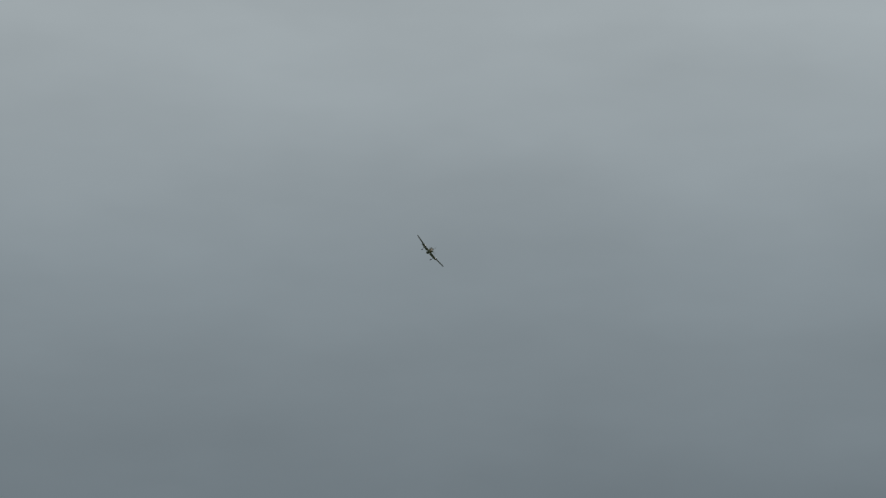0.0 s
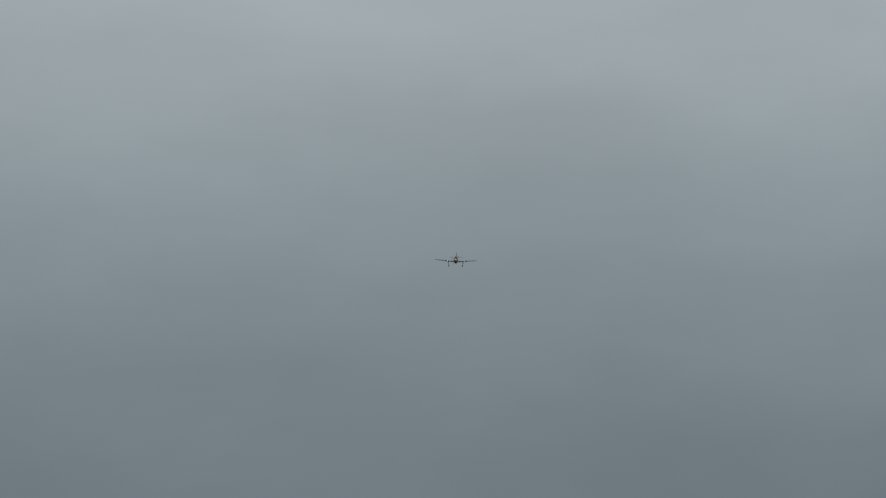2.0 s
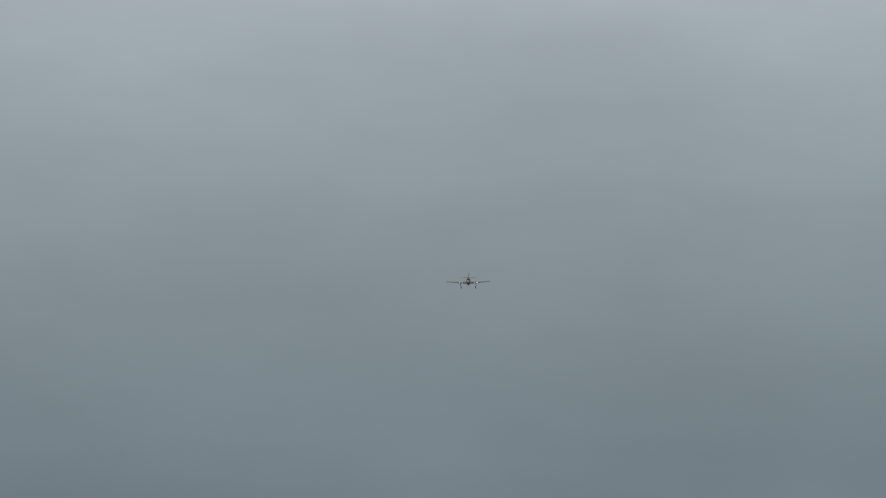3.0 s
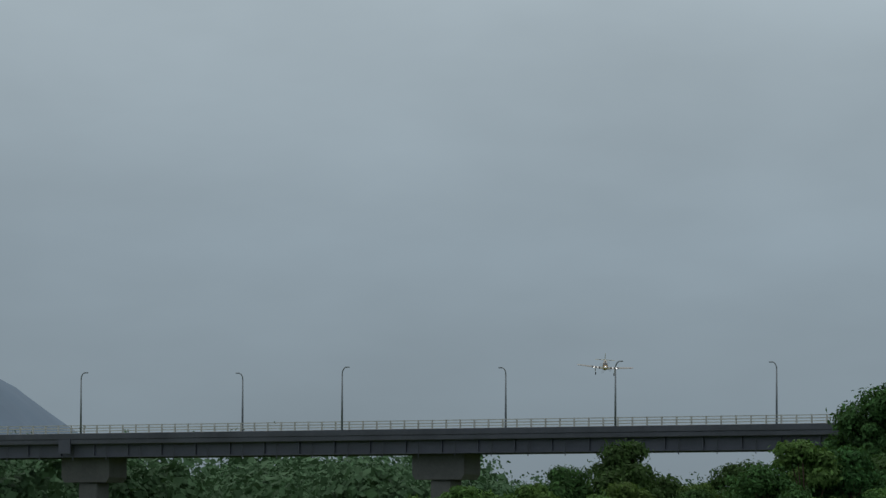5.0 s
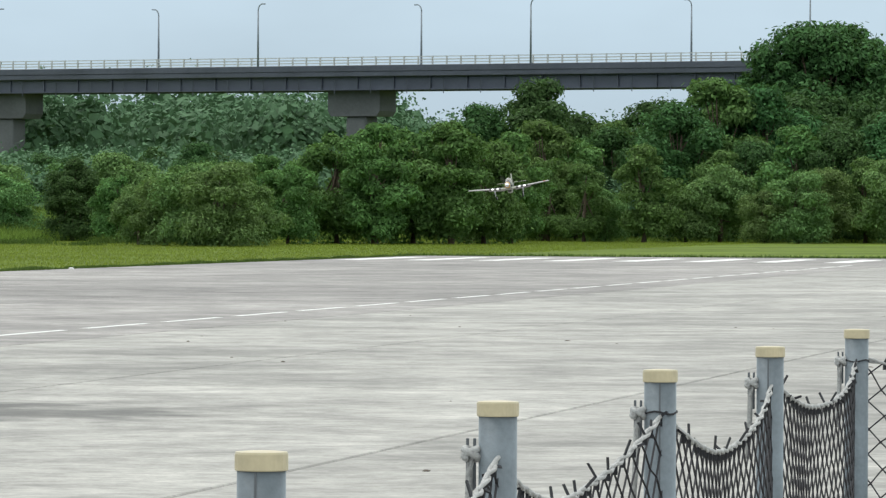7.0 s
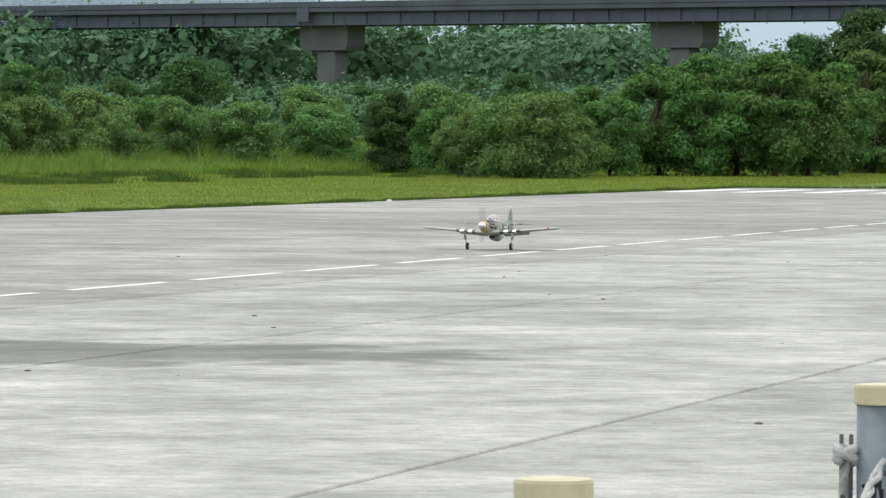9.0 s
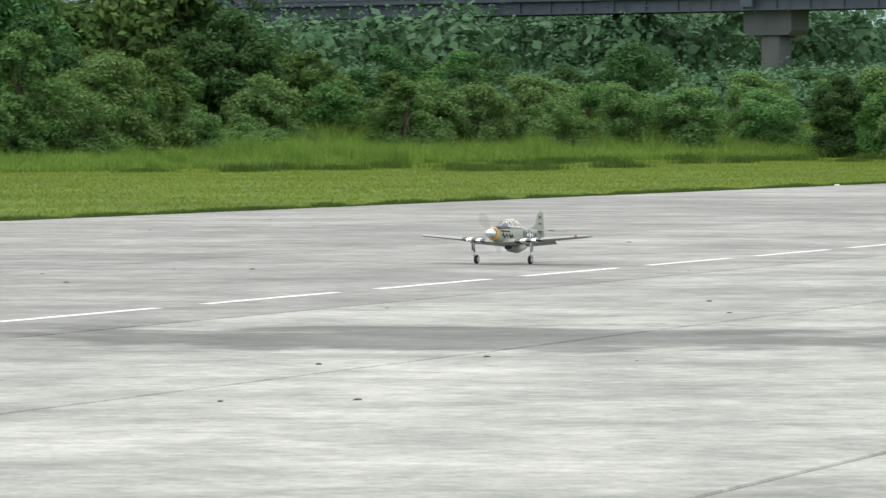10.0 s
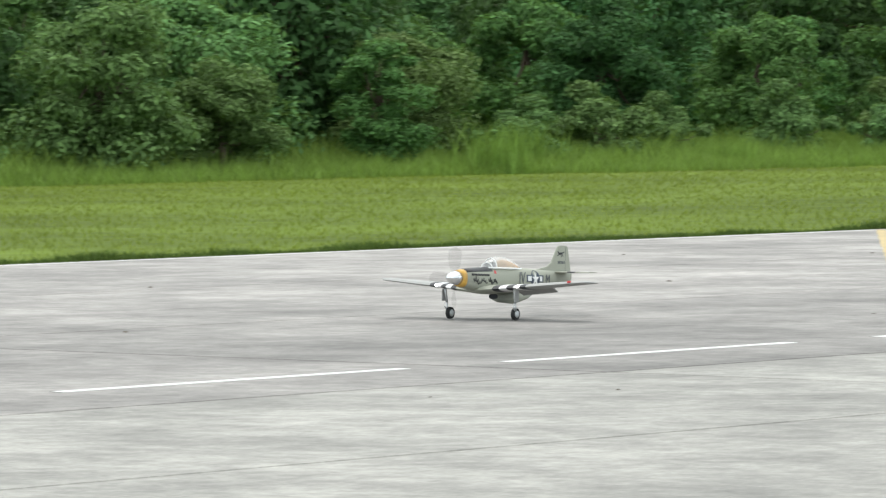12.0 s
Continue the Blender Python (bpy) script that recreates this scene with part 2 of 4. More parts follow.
def part(name, bm, mat, parent=None, label="", smooth=False):
    me = bpy.data.meshes.new(name)
    bm.to_mesh(me)
    bm.free()
    me.materials.append(mat)
    if smooth:
        for p in me.polygons:
            p.use_smooth = True
    ob = new(name, me)
    ob.parent = parent
    if label:
        tagged(ob, label)
    return ob


def quick(name, verts, faces, mat, parent=None, smooth=False):
    me = bpy.data.meshes.new(name)
    me.from_pydata(verts, [], faces)
    me.materials.append(mat)
    if smooth:
        me.shade_smooth()
    ob = new(name, me)
    ob.parent = parent
    return ob


def quick_np(name, verts, quads, mat, tris=None):
    """A mesh out of arrays of places, four-sided and three-sided faces."""
    me = bpy.data.meshes.new(name)
    me.vertices.add(len(verts))
    me.vertices.foreach_set("co", np.ascontiguousarray(verts, np.float32).ravel())
    loops = np.asarray(quads, np.int32).ravel()
    sizes = np.full(len(quads), 4, np.int32)
    if tris is not None:
        loops = np.r_[loops, np.asarray(tris, np.int32).ravel()]
        sizes = np.r_[sizes, np.full(len(tris), 3, np.int32)]
    me.loops.add(len(loops))
    me.loops.foreach_set("vertex_index", loops)
    me.polygons.add(len(sizes))
    me.polygons.foreach_set("loop_start", np.r_[0, np.cumsum(sizes)[:-1]].astype(np.int32))
    me.update(calc_edges=True)
    me.validate()
    me.materials.append(mat)
    return me


def box(bm, lo, hi, m=None, bevel=0.0):
    made = bmesh.ops.create_cube(bm, size=1.0)["verts"]
    s = [hi[k] - lo[k] for k in range(3)]
    c = [(hi[k] + lo[k]) / 2 for k in range(3)]
    t = Matrix.LocRotScale(c, None, s)
    bmesh.ops.transform(bm, matrix=(m @ t) if m else t, verts=made)
    if bevel:
        edges = list({e for v in made for e in v.link_edges})
        bmesh.ops.bevel(bm, geom=edges, offset=bevel, segments=2, affect="EDGES", profile=0.5)
    return bm


def tube(bm, points, radii, sides=8, cap=True):
    """A round bar through points, of the given radius at each."""
    rings = []
    n = len(points)
    for i, p in enumerate(points):
        d = (Vector(points[min(i + 1, n - 1)]) - Vector(points[max(i - 1, 0)])).normalized()
        a = d.cross(Vector((0, 0, 1)))
        if a.length < 0.05:
            a = d.cross(Vector((0, 1, 0)))
        a.normalize()
        b = d.cross(a)
        r = radii[i] if hasattr(radii, "__len__") else radii
        rings.append([bm.verts.new(Vector(p) + (a * math.cos(k * math.tau / sides) + b * math.sin(k * math.tau / sides)) * r)
                      for k in range(sides)])
    for r0, r1 in zip(rings, rings[1:]):
        for k in range(sides):
            bm.faces.new((r0[k], r0[(k + 1) % sides], r1[(k + 1) % sides], r1[k]))
    if cap:
        bm.faces.new(rings[0][::-1])
        bm.faces.new(rings[-1])
    return bm


def loft(bm, rings):
    """Skins closed rings of points, with capped ends."""
    vs = [[bm.verts.new(p) for p in ring] for ring in rings]
    n = len(vs[0])
    for r0, r1 in zip(vs, vs[1:]):
        for k in range(n):
            bm.faces.new((r0[k], r0[(k + 1) % n], r1[(k + 1) % n], r1[k]))
    bm.faces.new(vs[0][::-1])
    bm.faces.new(vs[-1])
    bmesh.ops.recalc_face_normals(bm, faces=bm.faces)
    return bm


# ---------------------------------------------------------------- ground
def build_ground():
    n = 40
    xs = [-3500 + 7000 * i / n for i in range(n + 1)]
    verts = [(x, y, -0.06) for y in xs for x in xs]
    faces = [(j * (n + 1) + i, j * (n + 1) + i + 1, (j + 1) * (n + 1) + i + 1, (j + 1) * (n + 1) + i) for j in range(n) for i in range(n)]
    tagged(quick("ground", verts, faces, LAWN), "mown grass field beside the concrete runway", "grass", kind="structure")


RUNWAY_END, RUNWAY_EDGE = 201.0, 39.7


def build_runway():
    runway = new("runway")
    tagged(runway, "weathered pale concrete runway with straight joints", "runway", kind="structure")
    bm = bmesh.new()
    box(bm, (-58, -172, -0.3), (RUNWAY_EDGE - 0.02, RUNWAY_END - 0.02, -0.012), Matrix(((ASIDE.x, AHEAD.x, 0, 0), (ASIDE.y, AHEAD.y, 0, 0), (0, 0, 1, 0), (0, 0, 0, 1))))
    bmesh.ops.recalc_face_normals(bm, faces=bm.faces)
    part("bed", bm, JOINT, runway, "dark joint filler under the slabs")
    lanes = [-58, -47, -35, -23, -11, -5, 1, 6.9, 12.85, 17.4, 25.5, 32, RUNWAY_EDGE]
    meshes = {}
    for a0, a1 in zip(lanes, lanes[1:]):
        width = a1 - a0
        steps = 15
        length = (RUNWAY_END + 172) / steps
        key = round(a0, 3)
        if key not in meshes:
            g = 0.024
            bm = bmesh.new()
            box(bm, (g, g, -0.12), (length - g, width - g, 0.0))
            edges = [e for e in bm.edges if all(v.co.z > -0.01 for v in e.verts)]
            bmesh.ops.bevel(bm, geom=edges, offset=0.010, segments=1, affect="EDGES")
            me = bpy.data.meshes.new("slab")
            bm.to_mesh(me)
            bm.free()
            me.materials.append(CONCRETE if a0 < 17 else OLD_CONCRETE)
            meshes[key] = me
        for k in range(steps):
            ob = new("slab", meshes[key])
            ob.parent = runway
            p = rw(a0, -172 + k * length)
            # the slab's own x runs along the runway, its y across
            ob.matrix_basis = Matrix(((AHEAD.x, ASIDE.x, 0, p.x), (AHEAD.y, ASIDE.y, 0, p.y), (0, 0, 1, 0), (0, 0, 0, 1)))


def strip(name, p, q, width, mat, label, category, group=""):
    """A painted bar lying on the concrete, with slightly uneven sides."""
    d = (q - p)
    n = Vector((-d.y, d.x, 0)).normalized() * width / 2
    rng = random.Random(round(p.x * 7 + p.y * 13))
    k = max(2, int(d.length / 0.6))
    left, right = [], []
    for i in range(k + 1):
        c = p + d * i / k
        left.append(c + n * (1 + rng.uniform(-0.12, 0.12)))
        right.append(c - n * (1 + rng.uniform(-0.12, 0.12)))
    verts = [(v.x, v.y, z) for z in (0.0005, 0.004) for v in left + right]
    m, o = k + 1, 2 * (k + 1)
    faces = []
    for i in range(k):
        faces.append((o + i, o + m + i, o + m + i + 1, o + i + 1))
        faces.append((i, i + 1, o + i + 1, o + i))
        faces.append((m + i, o + m + i, o + m + i + 1, m + i + 1))
    return tagged(quick(name, verts, faces, mat), label, category, group, "structure")


def build_markings():
    for k in range(-22, 16):
        a = 65.43 - k * 4.7335
        strip("centre_dash", rw(18.96, a), rw(18.96, a + 3.6), 0.13, PAINT_WHITE, "worn white painted dash along the runway", "road marking", "dashed line")
    for k in range(15):
        c = 38.4 - 2.55 * k
        strip("threshold_stripe", rw(c, 182), rw(c, 194.5), 0.85, PAINT_WHITE, "long white threshold stripe at the runway end", "road marking", "threshold stripes")
    strip("yellow_line", rw(39.4, 60.0), rw(3.0, 11.8), 0.14, PAINT_YELLOW, "faded yellow line crossing the runway at an angle", "road marking")
    strip("edge_line", rw(RUNWAY_EDGE - 0.35, 15), rw(RUNWAY_EDGE - 0.35, 80), 0.09, PAINT_WHITE, "thin faded pale line along the grass edge", "road marking")


build_ground()
build_runway()
build_markings()


# ---------------------------------------------------------------- grass and weeds
def blades(name, points, heights, widths, mat, label, seed, lean=0.45, per=3):
    """Bent two-piece blades in tufts at the given points."""
    rs = np.random.RandomState(seed)
    n = len(points) * per
    base = np.repeat(np.asarray(points, float), per, 0) + np.c_[rs.normal(0, 0.03, (n, 2)), np.zeros(n)]
    h = np.repeat(heights, per) * rs.uniform(0.6, 1.15, n)
    w = np.repeat(widths, per)
    ang = rs.uniform(0, math.tau, n)
    side = np.c_[np.cos(ang), np.sin(ang), np.zeros(n)] * (w / 2)[:, None]
    a2 = rs.uniform(0, math.tau, n)
    bend = np.c_[np.cos(a2), np.sin(a2), np.zeros(n)] * (h * rs.uniform(0.1, lean, n))[:, None]
    up = np.c_[np.zeros((n, 2)), h]
    v = np.stack([base - side, base + side, base + side * 0.7 + up * 0.6 + bend * 0.4, base - side * 0.7 + up * 0.6 + bend * 0.4, base + up + bend], 1)
    i = np.arange(n)[:, None] * 5
    return tagged(new(name, quick_np(name, v.reshape(-1, 3), i + [0, 1, 2, 3], mat, i + [3, 2, 4])), label, "grass", kind="stuff")


def scatter(seed, count, across, along):
    rs = np.random.RandomState(seed)
    a, b = rs.uniform(*across, count), rs.uniform(*along, count)
    return np.c_[a[:, None] * np.array(ASIDE)[None, :2] + b[:, None] * np.array(AHEAD)[None, :2], np.full(count, -0.06)], a, b, rs


# where the mown lawn gives way to weeds
EDGE_ALONG, EDGE_ASIDE = (0, 90, 120, 200, 250, 275, 300, 340, 365, 450, 500), (86, 85, 84.5, 86, 87, 83, 75, 69, 69, 56, 48)


def build_grass():
    pts, a, b, rs = scatter(1, 200000, (RUNWAY_EDGE, 88), (40, 330))
    blades("lawn", pts, rs.uniform(0.04, 0.10, len(pts)), np.full(len(pts), 0.014), BLADE, "short bright green mown lawn beside the runway", 2, 0.9, 2)
    pts, a, b, rs = scatter(3, 36000, (RUNWAY_EDGE - 0.16, RUNWAY_EDGE + 0.45), (10, 202))
    clump = np.array([noise.noise((x * 0.6, y * 0.6, 1.0)) for x, y, _ in pts])
    blades("grass_fringe", pts, np.clip(0.12 + 0.11 * clump, 0.05, 0.25), np.full(len(pts), 0.018), EDGE_BLADE, "ragged dark green grass fringe on the runway edge", 4, 0.9)
    pts, a, b, rs = scatter(5, 8000, (-60, RUNWAY_EDGE + 1), (RUNWAY_END, RUNWAY_END + 0.8))
    blades("grass_fringe", pts, rs.uniform(0.10, 0.2, len(pts)), np.full(len(pts), 0.03), EDGE_BLADE, "ragged dark green grass fringe on the runway end", 6, 0.8)
    # weeds before the trees, thicker in patches
    pts, a, b, rs = scatter(7, 120000, (-2, 13), (20, 385))
    pts[:, :2] += np.interp(b, EDGE_ALONG, EDGE_ASIDE)[:, None] * np.array(ASIDE)[None, :2]
    patch = np.array([noise.noise((x * 0.10, y * 0.10, 3.0)) + 0.6 * noise.noise((x * 0.37, y * 0.37, 7.0)) for x, y, _ in pts])
    keep = a > -1.6 * patch
    h = np.clip(0.25 + 0.08 * a + 0.5 * np.maximum(patch, 0), 0.15, 1.5) * np.interp(b, (180, 270), (0.85, 1.5))
    blades("tall_weeds", pts[keep], h[keep] * rs.uniform(0.6, 1.3, keep.sum()), np.interp(b[keep], (100, 280), (0.03, 0.05)), WEED, "uneven tall weeds and grass before the trees", 8, 0.9)
    pts, a, b, rs = scatter(13, 46, (68, 82), (185, 325))
    many = np.repeat(pts, 220, 0)
    off = rs.normal(0, 1, (len(many), 2))
    reach = np.repeat(rs.uniform(0.5, 1.5, 46), 220)
    many[:, :2] += off[:, :1] * np.array(AHEAD)[None, :2] * reach[:, None] + off[:, 1:] * np.array(ASIDE)[None, :2] * 0.5
    tall = np.repeat(rs.uniform(0.16, 0.42, 46), 220) * np.exp(-0.4 * off[:, 0] ** 2)
    blades("weed_mounds", many, tall + 0.06, np.full(len(many), 0.03), EDGE_BLADE, "low dark green weed mounds in the lawn", 14, 0.9, 2)
    # tussocks of reed grass
    pts, a, b, rs = scatter(11, 60, (86, 93), (60, 330))
    many = np.repeat(pts, 130, 0)
    many[:, :2] += rs.normal(0, 0.45, (len(many), 2))
    blades("reed_tussocks", many, np.repeat(rs.uniform(0.7, 1.7, 60), 130), np.full(len(many), 0.028), WEED, "tall pale green reed tussocks", 12, 0.5, 2)
    # towards the runway's far end the rough grass closes the field
    pts, a, b, rs = scatter(9, 60000, (-70, 80), (318, 400))
    patch = np.array([noise.noise((x * 0.08, y * 0.08, 5.0)) for x, y, _ in pts])
    h = np.clip((b - 318) / 22, 0.2, 1.0) * np.clip(1.5 + 1.6 * patch, 0.5, 2.8) * rs.uniform(0.6, 1.3, len(pts))
    blades("tall_weeds", pts, h, np.full(len(pts), 0.06), WEED, "rank grass beyond the runway end", 10, 0.8)


build_grass()


# ---------------------------------------------------------------- trees
def crown_mesh(name, seed, width, height, low, lobes, leaves, size, mat, flat=0.75, clump=1.0):
    """Leaves on the shells of many overlapping lobes: uneven outline, with gaps."""
    rs = np.random.RandomState(seed)
    lobes = int(lobes * 0.62)
    th, r = rs.uniform(0, math.tau, lobes), np.sqrt(rs.uniform(0, 1, lobes))
    z = rs.uniform(0, 1, lobes)
    bulge = np.sin(np.clip(z * 0.85 + 0.12, 0, 1) * math.pi) ** 0.6
    c = np.c_[np.cos(th) * r * bulge * width * 0.42, np.sin(th) * r * bulge * width * 0.42, low + z * (height - low) * 0.86]
    rad = rs.uniform(0.07, 0.205, lobes) * clump * width * (1.1 - 0.35 * z)
    which = rs.randint(0, lobes, leaves)
    d = rs.normal(0, 1, (leaves, 3))
    d[:, 2] = d[:, 2] * 0.85 + 0.45
    d /= np.linalg.norm(d, axis=1)[:, None]
    depth = np.abs(rs.normal(0.86, 0.2, leaves))
    p = c[which] + d * (rad[which] * depth)[:, None] * [1, 1, flat]
    p[:, 2] = np.maximum(p[:, 2], 0.1)
    nrm = d + rs.normal(0, 0.55, (leaves, 3)) + [0, 0, 0.35]
    nrm /= np.linalg.norm(nrm, axis=1)[:, None]
    t = np.cross(nrm, rs.normal(0, 1, (leaves, 3)))
    t /= np.linalg.norm(t, axis=1)[:, None] + 1e-9
    s = np.cross(nrm, t)
    L = size * 1.12 * rs.uniform(0.6, 1.4, leaves)[:, None]
    droop = nrm * L * -0.18
    v = np.stack([p - t * L + droop, p + s * L * 0.45, p + t * L + droop, p - s * L * 0.45], 1).reshape(-1, 3)
    i = np.arange(leaves)[:, None] * 4
    return quick_np(name, v, i + [0, 1, 2, 3], mat), c


def tree(name, seed, width, height, low, lobes, leaves, size, mat, label, clump=1.0):
    """A tapered trunk with limbs, and a crown of leaves."""
    top = new(name)
    tagged(top, label, "tree")
    me, c = crown_mesh("crown", seed, width, height, low, lobes, leaves, size, mat, clump=clump)
    crown = new("crown", me)
    crown.parent = top
    rng = random.Random(seed)
    bm = bmesh.new()
    r = 0.018 * height + 0.03
    bend = [Vector((rng.uniform(-0.05, 0.05) * height * k / 3, rng.uniform(-0.05, 0.05) * height * k / 3, height * 0.72 * k / 3 - (0.1 if k == 0 else 0))) for k in range(4)]
    tube(bm, bend, [r * 1.3, r, r * 0.7, r * 0.3], 7)
    for k in range(0, len(c), 3):
        start = bend[1].lerp(bend[3], rng.uniform(0, 0.8))
        end = Vector(c[k])
        mid = start.lerp(end, 0.5) + Vector((0, 0, -0.08 * height * rng.random()))
        tube(bm, [start, mid, end], [r * 0.45, r * 0.28, r * 0.1], 5)
    part("trunk", bm, BARK, top, smooth=True)
    return top


SHRUB_WORDS = "light green feathery shrub at the edge of the lawn"
KINDS = {
    "shrub": [tree("shrub", 11, 4.6, 4.4, 0.3, 64, 19000, 0.085, LEAF_LIGHT, SHRUB_WORDS),
              tree("shrub", 12, 5.4, 5.0, 0.4, 74, 22000, 0.085, LEAF_LIGHT, SHRUB_WORDS),
              tree("shrub", 14, 3.6, 3.0, 0.2, 46, 14000, 0.08, LEAF_LIGHT, SHRUB_WORDS),
              tree("shrub", 13, 4.0, 5.6, 0.4, 60, 18000, 0.09, LEAF_MID, "mid green leafy shrub at the edge of the lawn")],
    "tree": [tree("tree", 21, 7.0, 8.5, 0.6, 95, 26000, 0.14, LEAF_MID, "bushy mid green tree in the wood"),
             tree("tree", 22, 8.0, 10.5, 0.7, 105, 30000, 0.15, LEAF_DARK, "dark green tree hung with creepers"),
             tree("tree", 23, 6.5, 9.5, 0.6, 95, 26000, 0.14, LEAF_MID, "tall mid green tree in the wood"),
             tree("tree", 24, 9.0, 11.0, 0.6, 115, 32000, 0.15, LEAF_DARK, "broad dark green tree in the wood")],
    "deep": [tree("tree", 41, 8.5, 10.5, 0.6, 80, 15000, 0.17, LEAF_DARK, "dark green tree deep in the wood"),
             tree("tree", 42, 8.0, 9.5, 0.6, 80, 15000, 0.16, LEAF_MID, "mid green tree deep in the wood"),
             tree("tree", 43, 9.5, 11.0, 0.6, 90, 17000, 0.17, LEAF_DARK, "broad dark green tree deep in the wood")],
    "big": [tree("spreading_tree", 31, 15.5, 14.5, 2.5, 420, 70000, 0.17, LEAF_DARK, "great spreading dark green tree with a domed crown", 0.55)],
}
USED = set()


def plant(kind, which, across, along, scale, turn, squash=1.0):
    base = KINDS[kind][which]
    m = pose(*rw(across, along, -0.06), 0, 0, turn)
    if base.name in USED:
        ob = copy_thing(base, m)
    else:
        ob = base
        USED.add(base.name)
        ob.matrix_basis = m
    ob.scale = (scale, scale, scale * squash)
    return ob


def front(along):
    """How far aside the wood's edge runs at each stretch of the runway."""
    return float(np.interp(along, EDGE_ALONG, EDGE_ASIDE)) + 5.0


EYE = Vector((STAND.x, STAND.y, 0))
SPREAD, ASTRAY = 1.2506, 0.941        # how the woods' own bearings open out, and where they begin


def sighted(az, dist):
    """A place at a bearing (degrees to the left) and distance from the spectators' fence, as across and along."""
    az = radians(ASTRAY + SPREAD * az)
    p = EYE + Vector((-math.sin(az), math.cos(az), 0)) * dist / SPREAD
    return p.dot(ASIDE), p.dot(AHEAD)


def build_wood():
    rng = random.Random(5)
    a = 18.0
    while a < 318:                                   # shrubs along the lawn
        f = front(a)
        plant("shrub", rng.choice((0, 1, 2, 3, 1, 2)), f + rng.uniform(1.0, 6.0), a, rng.uniform(0.65, 1.2), rng.uniform(0, 360), rng.uniform(0.8, 1.1))
        a += rng.uniform(2.2, 5.4)
    a = 14.0
    while a < 300:                                   # taller trees close behind
        f = front(a)
        plant("tree", rng.choice((0, 2, 0, 1)) if a > 125 else rng.choice((1, 3, 1, 0)), f + rng.uniform(8, 15), a, rng.uniform(0.55, 0.85), rng.uniform(0, 360))
        a += rng.uniform(4.5, 8.5) if a > 125 else rng.uniform(3.2, 5.0)
    a = 20.0
    while a < 400:                                   # the wood behind
        f = front(a)
        for row in (25, 40, 58, 80) if a < 230 else (25, 45):
            size = rng.uniform(0.72, 1.0) * (1.0 if a < 190 else 0.72)
            plant("deep", rng.choice((0, 1, 2, 2)), f + row + rng.uniform(-5, 5), a + rng.uniform(-3, 3), size, rng.uniform(0, 360))
        a += rng.uniform(8.0, 10.5)
    for dist, step in ((300, 1.1), (355, 0.95)):   # and its higher, farther rows
        for az in np.arange(8.5 if dist > 330 else 12.0, 32.5, step):
            plant("deep", rng.choice((0, 1, 2)), *sighted(az + rng.uniform(-0.3, 0.3), dist + rng.uniform(-8, 8)), rng.uniform(0.95, 1.2) * (1.4 if dist > 330 else 1.15), rng.uniform(0, 360))
    for az, dist, which in ((10.55, 330, 2), (10.9, 338, 0), (10.75, 318, 2)):
        plant("deep", which, *sighted(az, dist), 1.15, rng.uniform(0, 360))
    for k in range(9):
        plant("deep", rng.choice((0, 2)), 100 + 9 * (k % 3) + rng.uniform(-2, 2), 78 + 5.5 * k, 0.95, rng.uniform(0, 360))
    # beyond the runway's end: lighter thicket, then the tall dark trees
    turn = -0.87
    for az, dist, which, size in ((1.15, 350, 0, 0.82), (0.8, 346, 2, 0.78), (0.45, 352, 0, 0.86), (0.1, 350, 2, 0.8), (-0.2, 356, 0, 0.8), (0.6, 360, 0, 0.8), (-0.45, 362, 2, 0.75),
                                  (1.6, 344, 0, 0.6), (2.0, 340, 2, 0.52)):
        plant("tree", which, *sighted(az + turn, dist), size, rng.uniform(0, 360))
    for az, dist, which, size in ((1.45, 330, 0, 0.55), (1.7, 345, 2, 0.5), (1.2, 352, 0, 0.6), (1.95, 352, 0, 0.5), (1.55, 368, 1, 0.6), (0.95, 372, 2, 0.6), (2.3, 360, 0, 0.5), (2.7, 368, 1, 0.5)):
        plant("tree", which, *sighted(az, dist), size, rng.uniform(0, 360))
    for az, dist in ((1.35, 318), (1.6, 322), (1.85, 326), (1.1, 324), (2.1, 330)):
        plant("shrub", rng.choice((0, 1, 2)), *sighted(az, dist), rng.uniform(0.7, 1.0), rng.uniform(0, 360))
    for az in np.arange(-0.95, -7.2, -0.33):
        plant("tree", rng.choice((1, 3, 1, 2)), *sighted(az + rng.uniform(-0.1, 0.1), 424 + rng.uniform(-12, 14)), rng.uniform(0.9, 1.12), rng.uniform(0, 360))
        plant("tree", rng.choice((0, 2, 3)), *sighted(az + rng.uniform(-0.1, 0.1), 404 + rng.uniform(-6, 6)), rng.uniform(0.6, 0.9), rng.uniform(0, 360))
        plant("shrub", rng.choice((0, 1, 3)), *sighted(az + rng.uniform(-0.1, 0.1), 388 + rng.uniform(-6, 6)), rng.uniform(0.7, 1.2), rng.uniform(0, 360))
    plant("tree", 2, *sighted(-3.2, 415), 1.25, 40)
    plant("big", 0, *sighted(-4.2, 436), 1.12, 20)
    plant("big", 0, *sighted(-4.95, 440), 1.0, 140)
    plant("big", 0, *sighted(-5.8, 444), 0.85, 250)


build_wood()


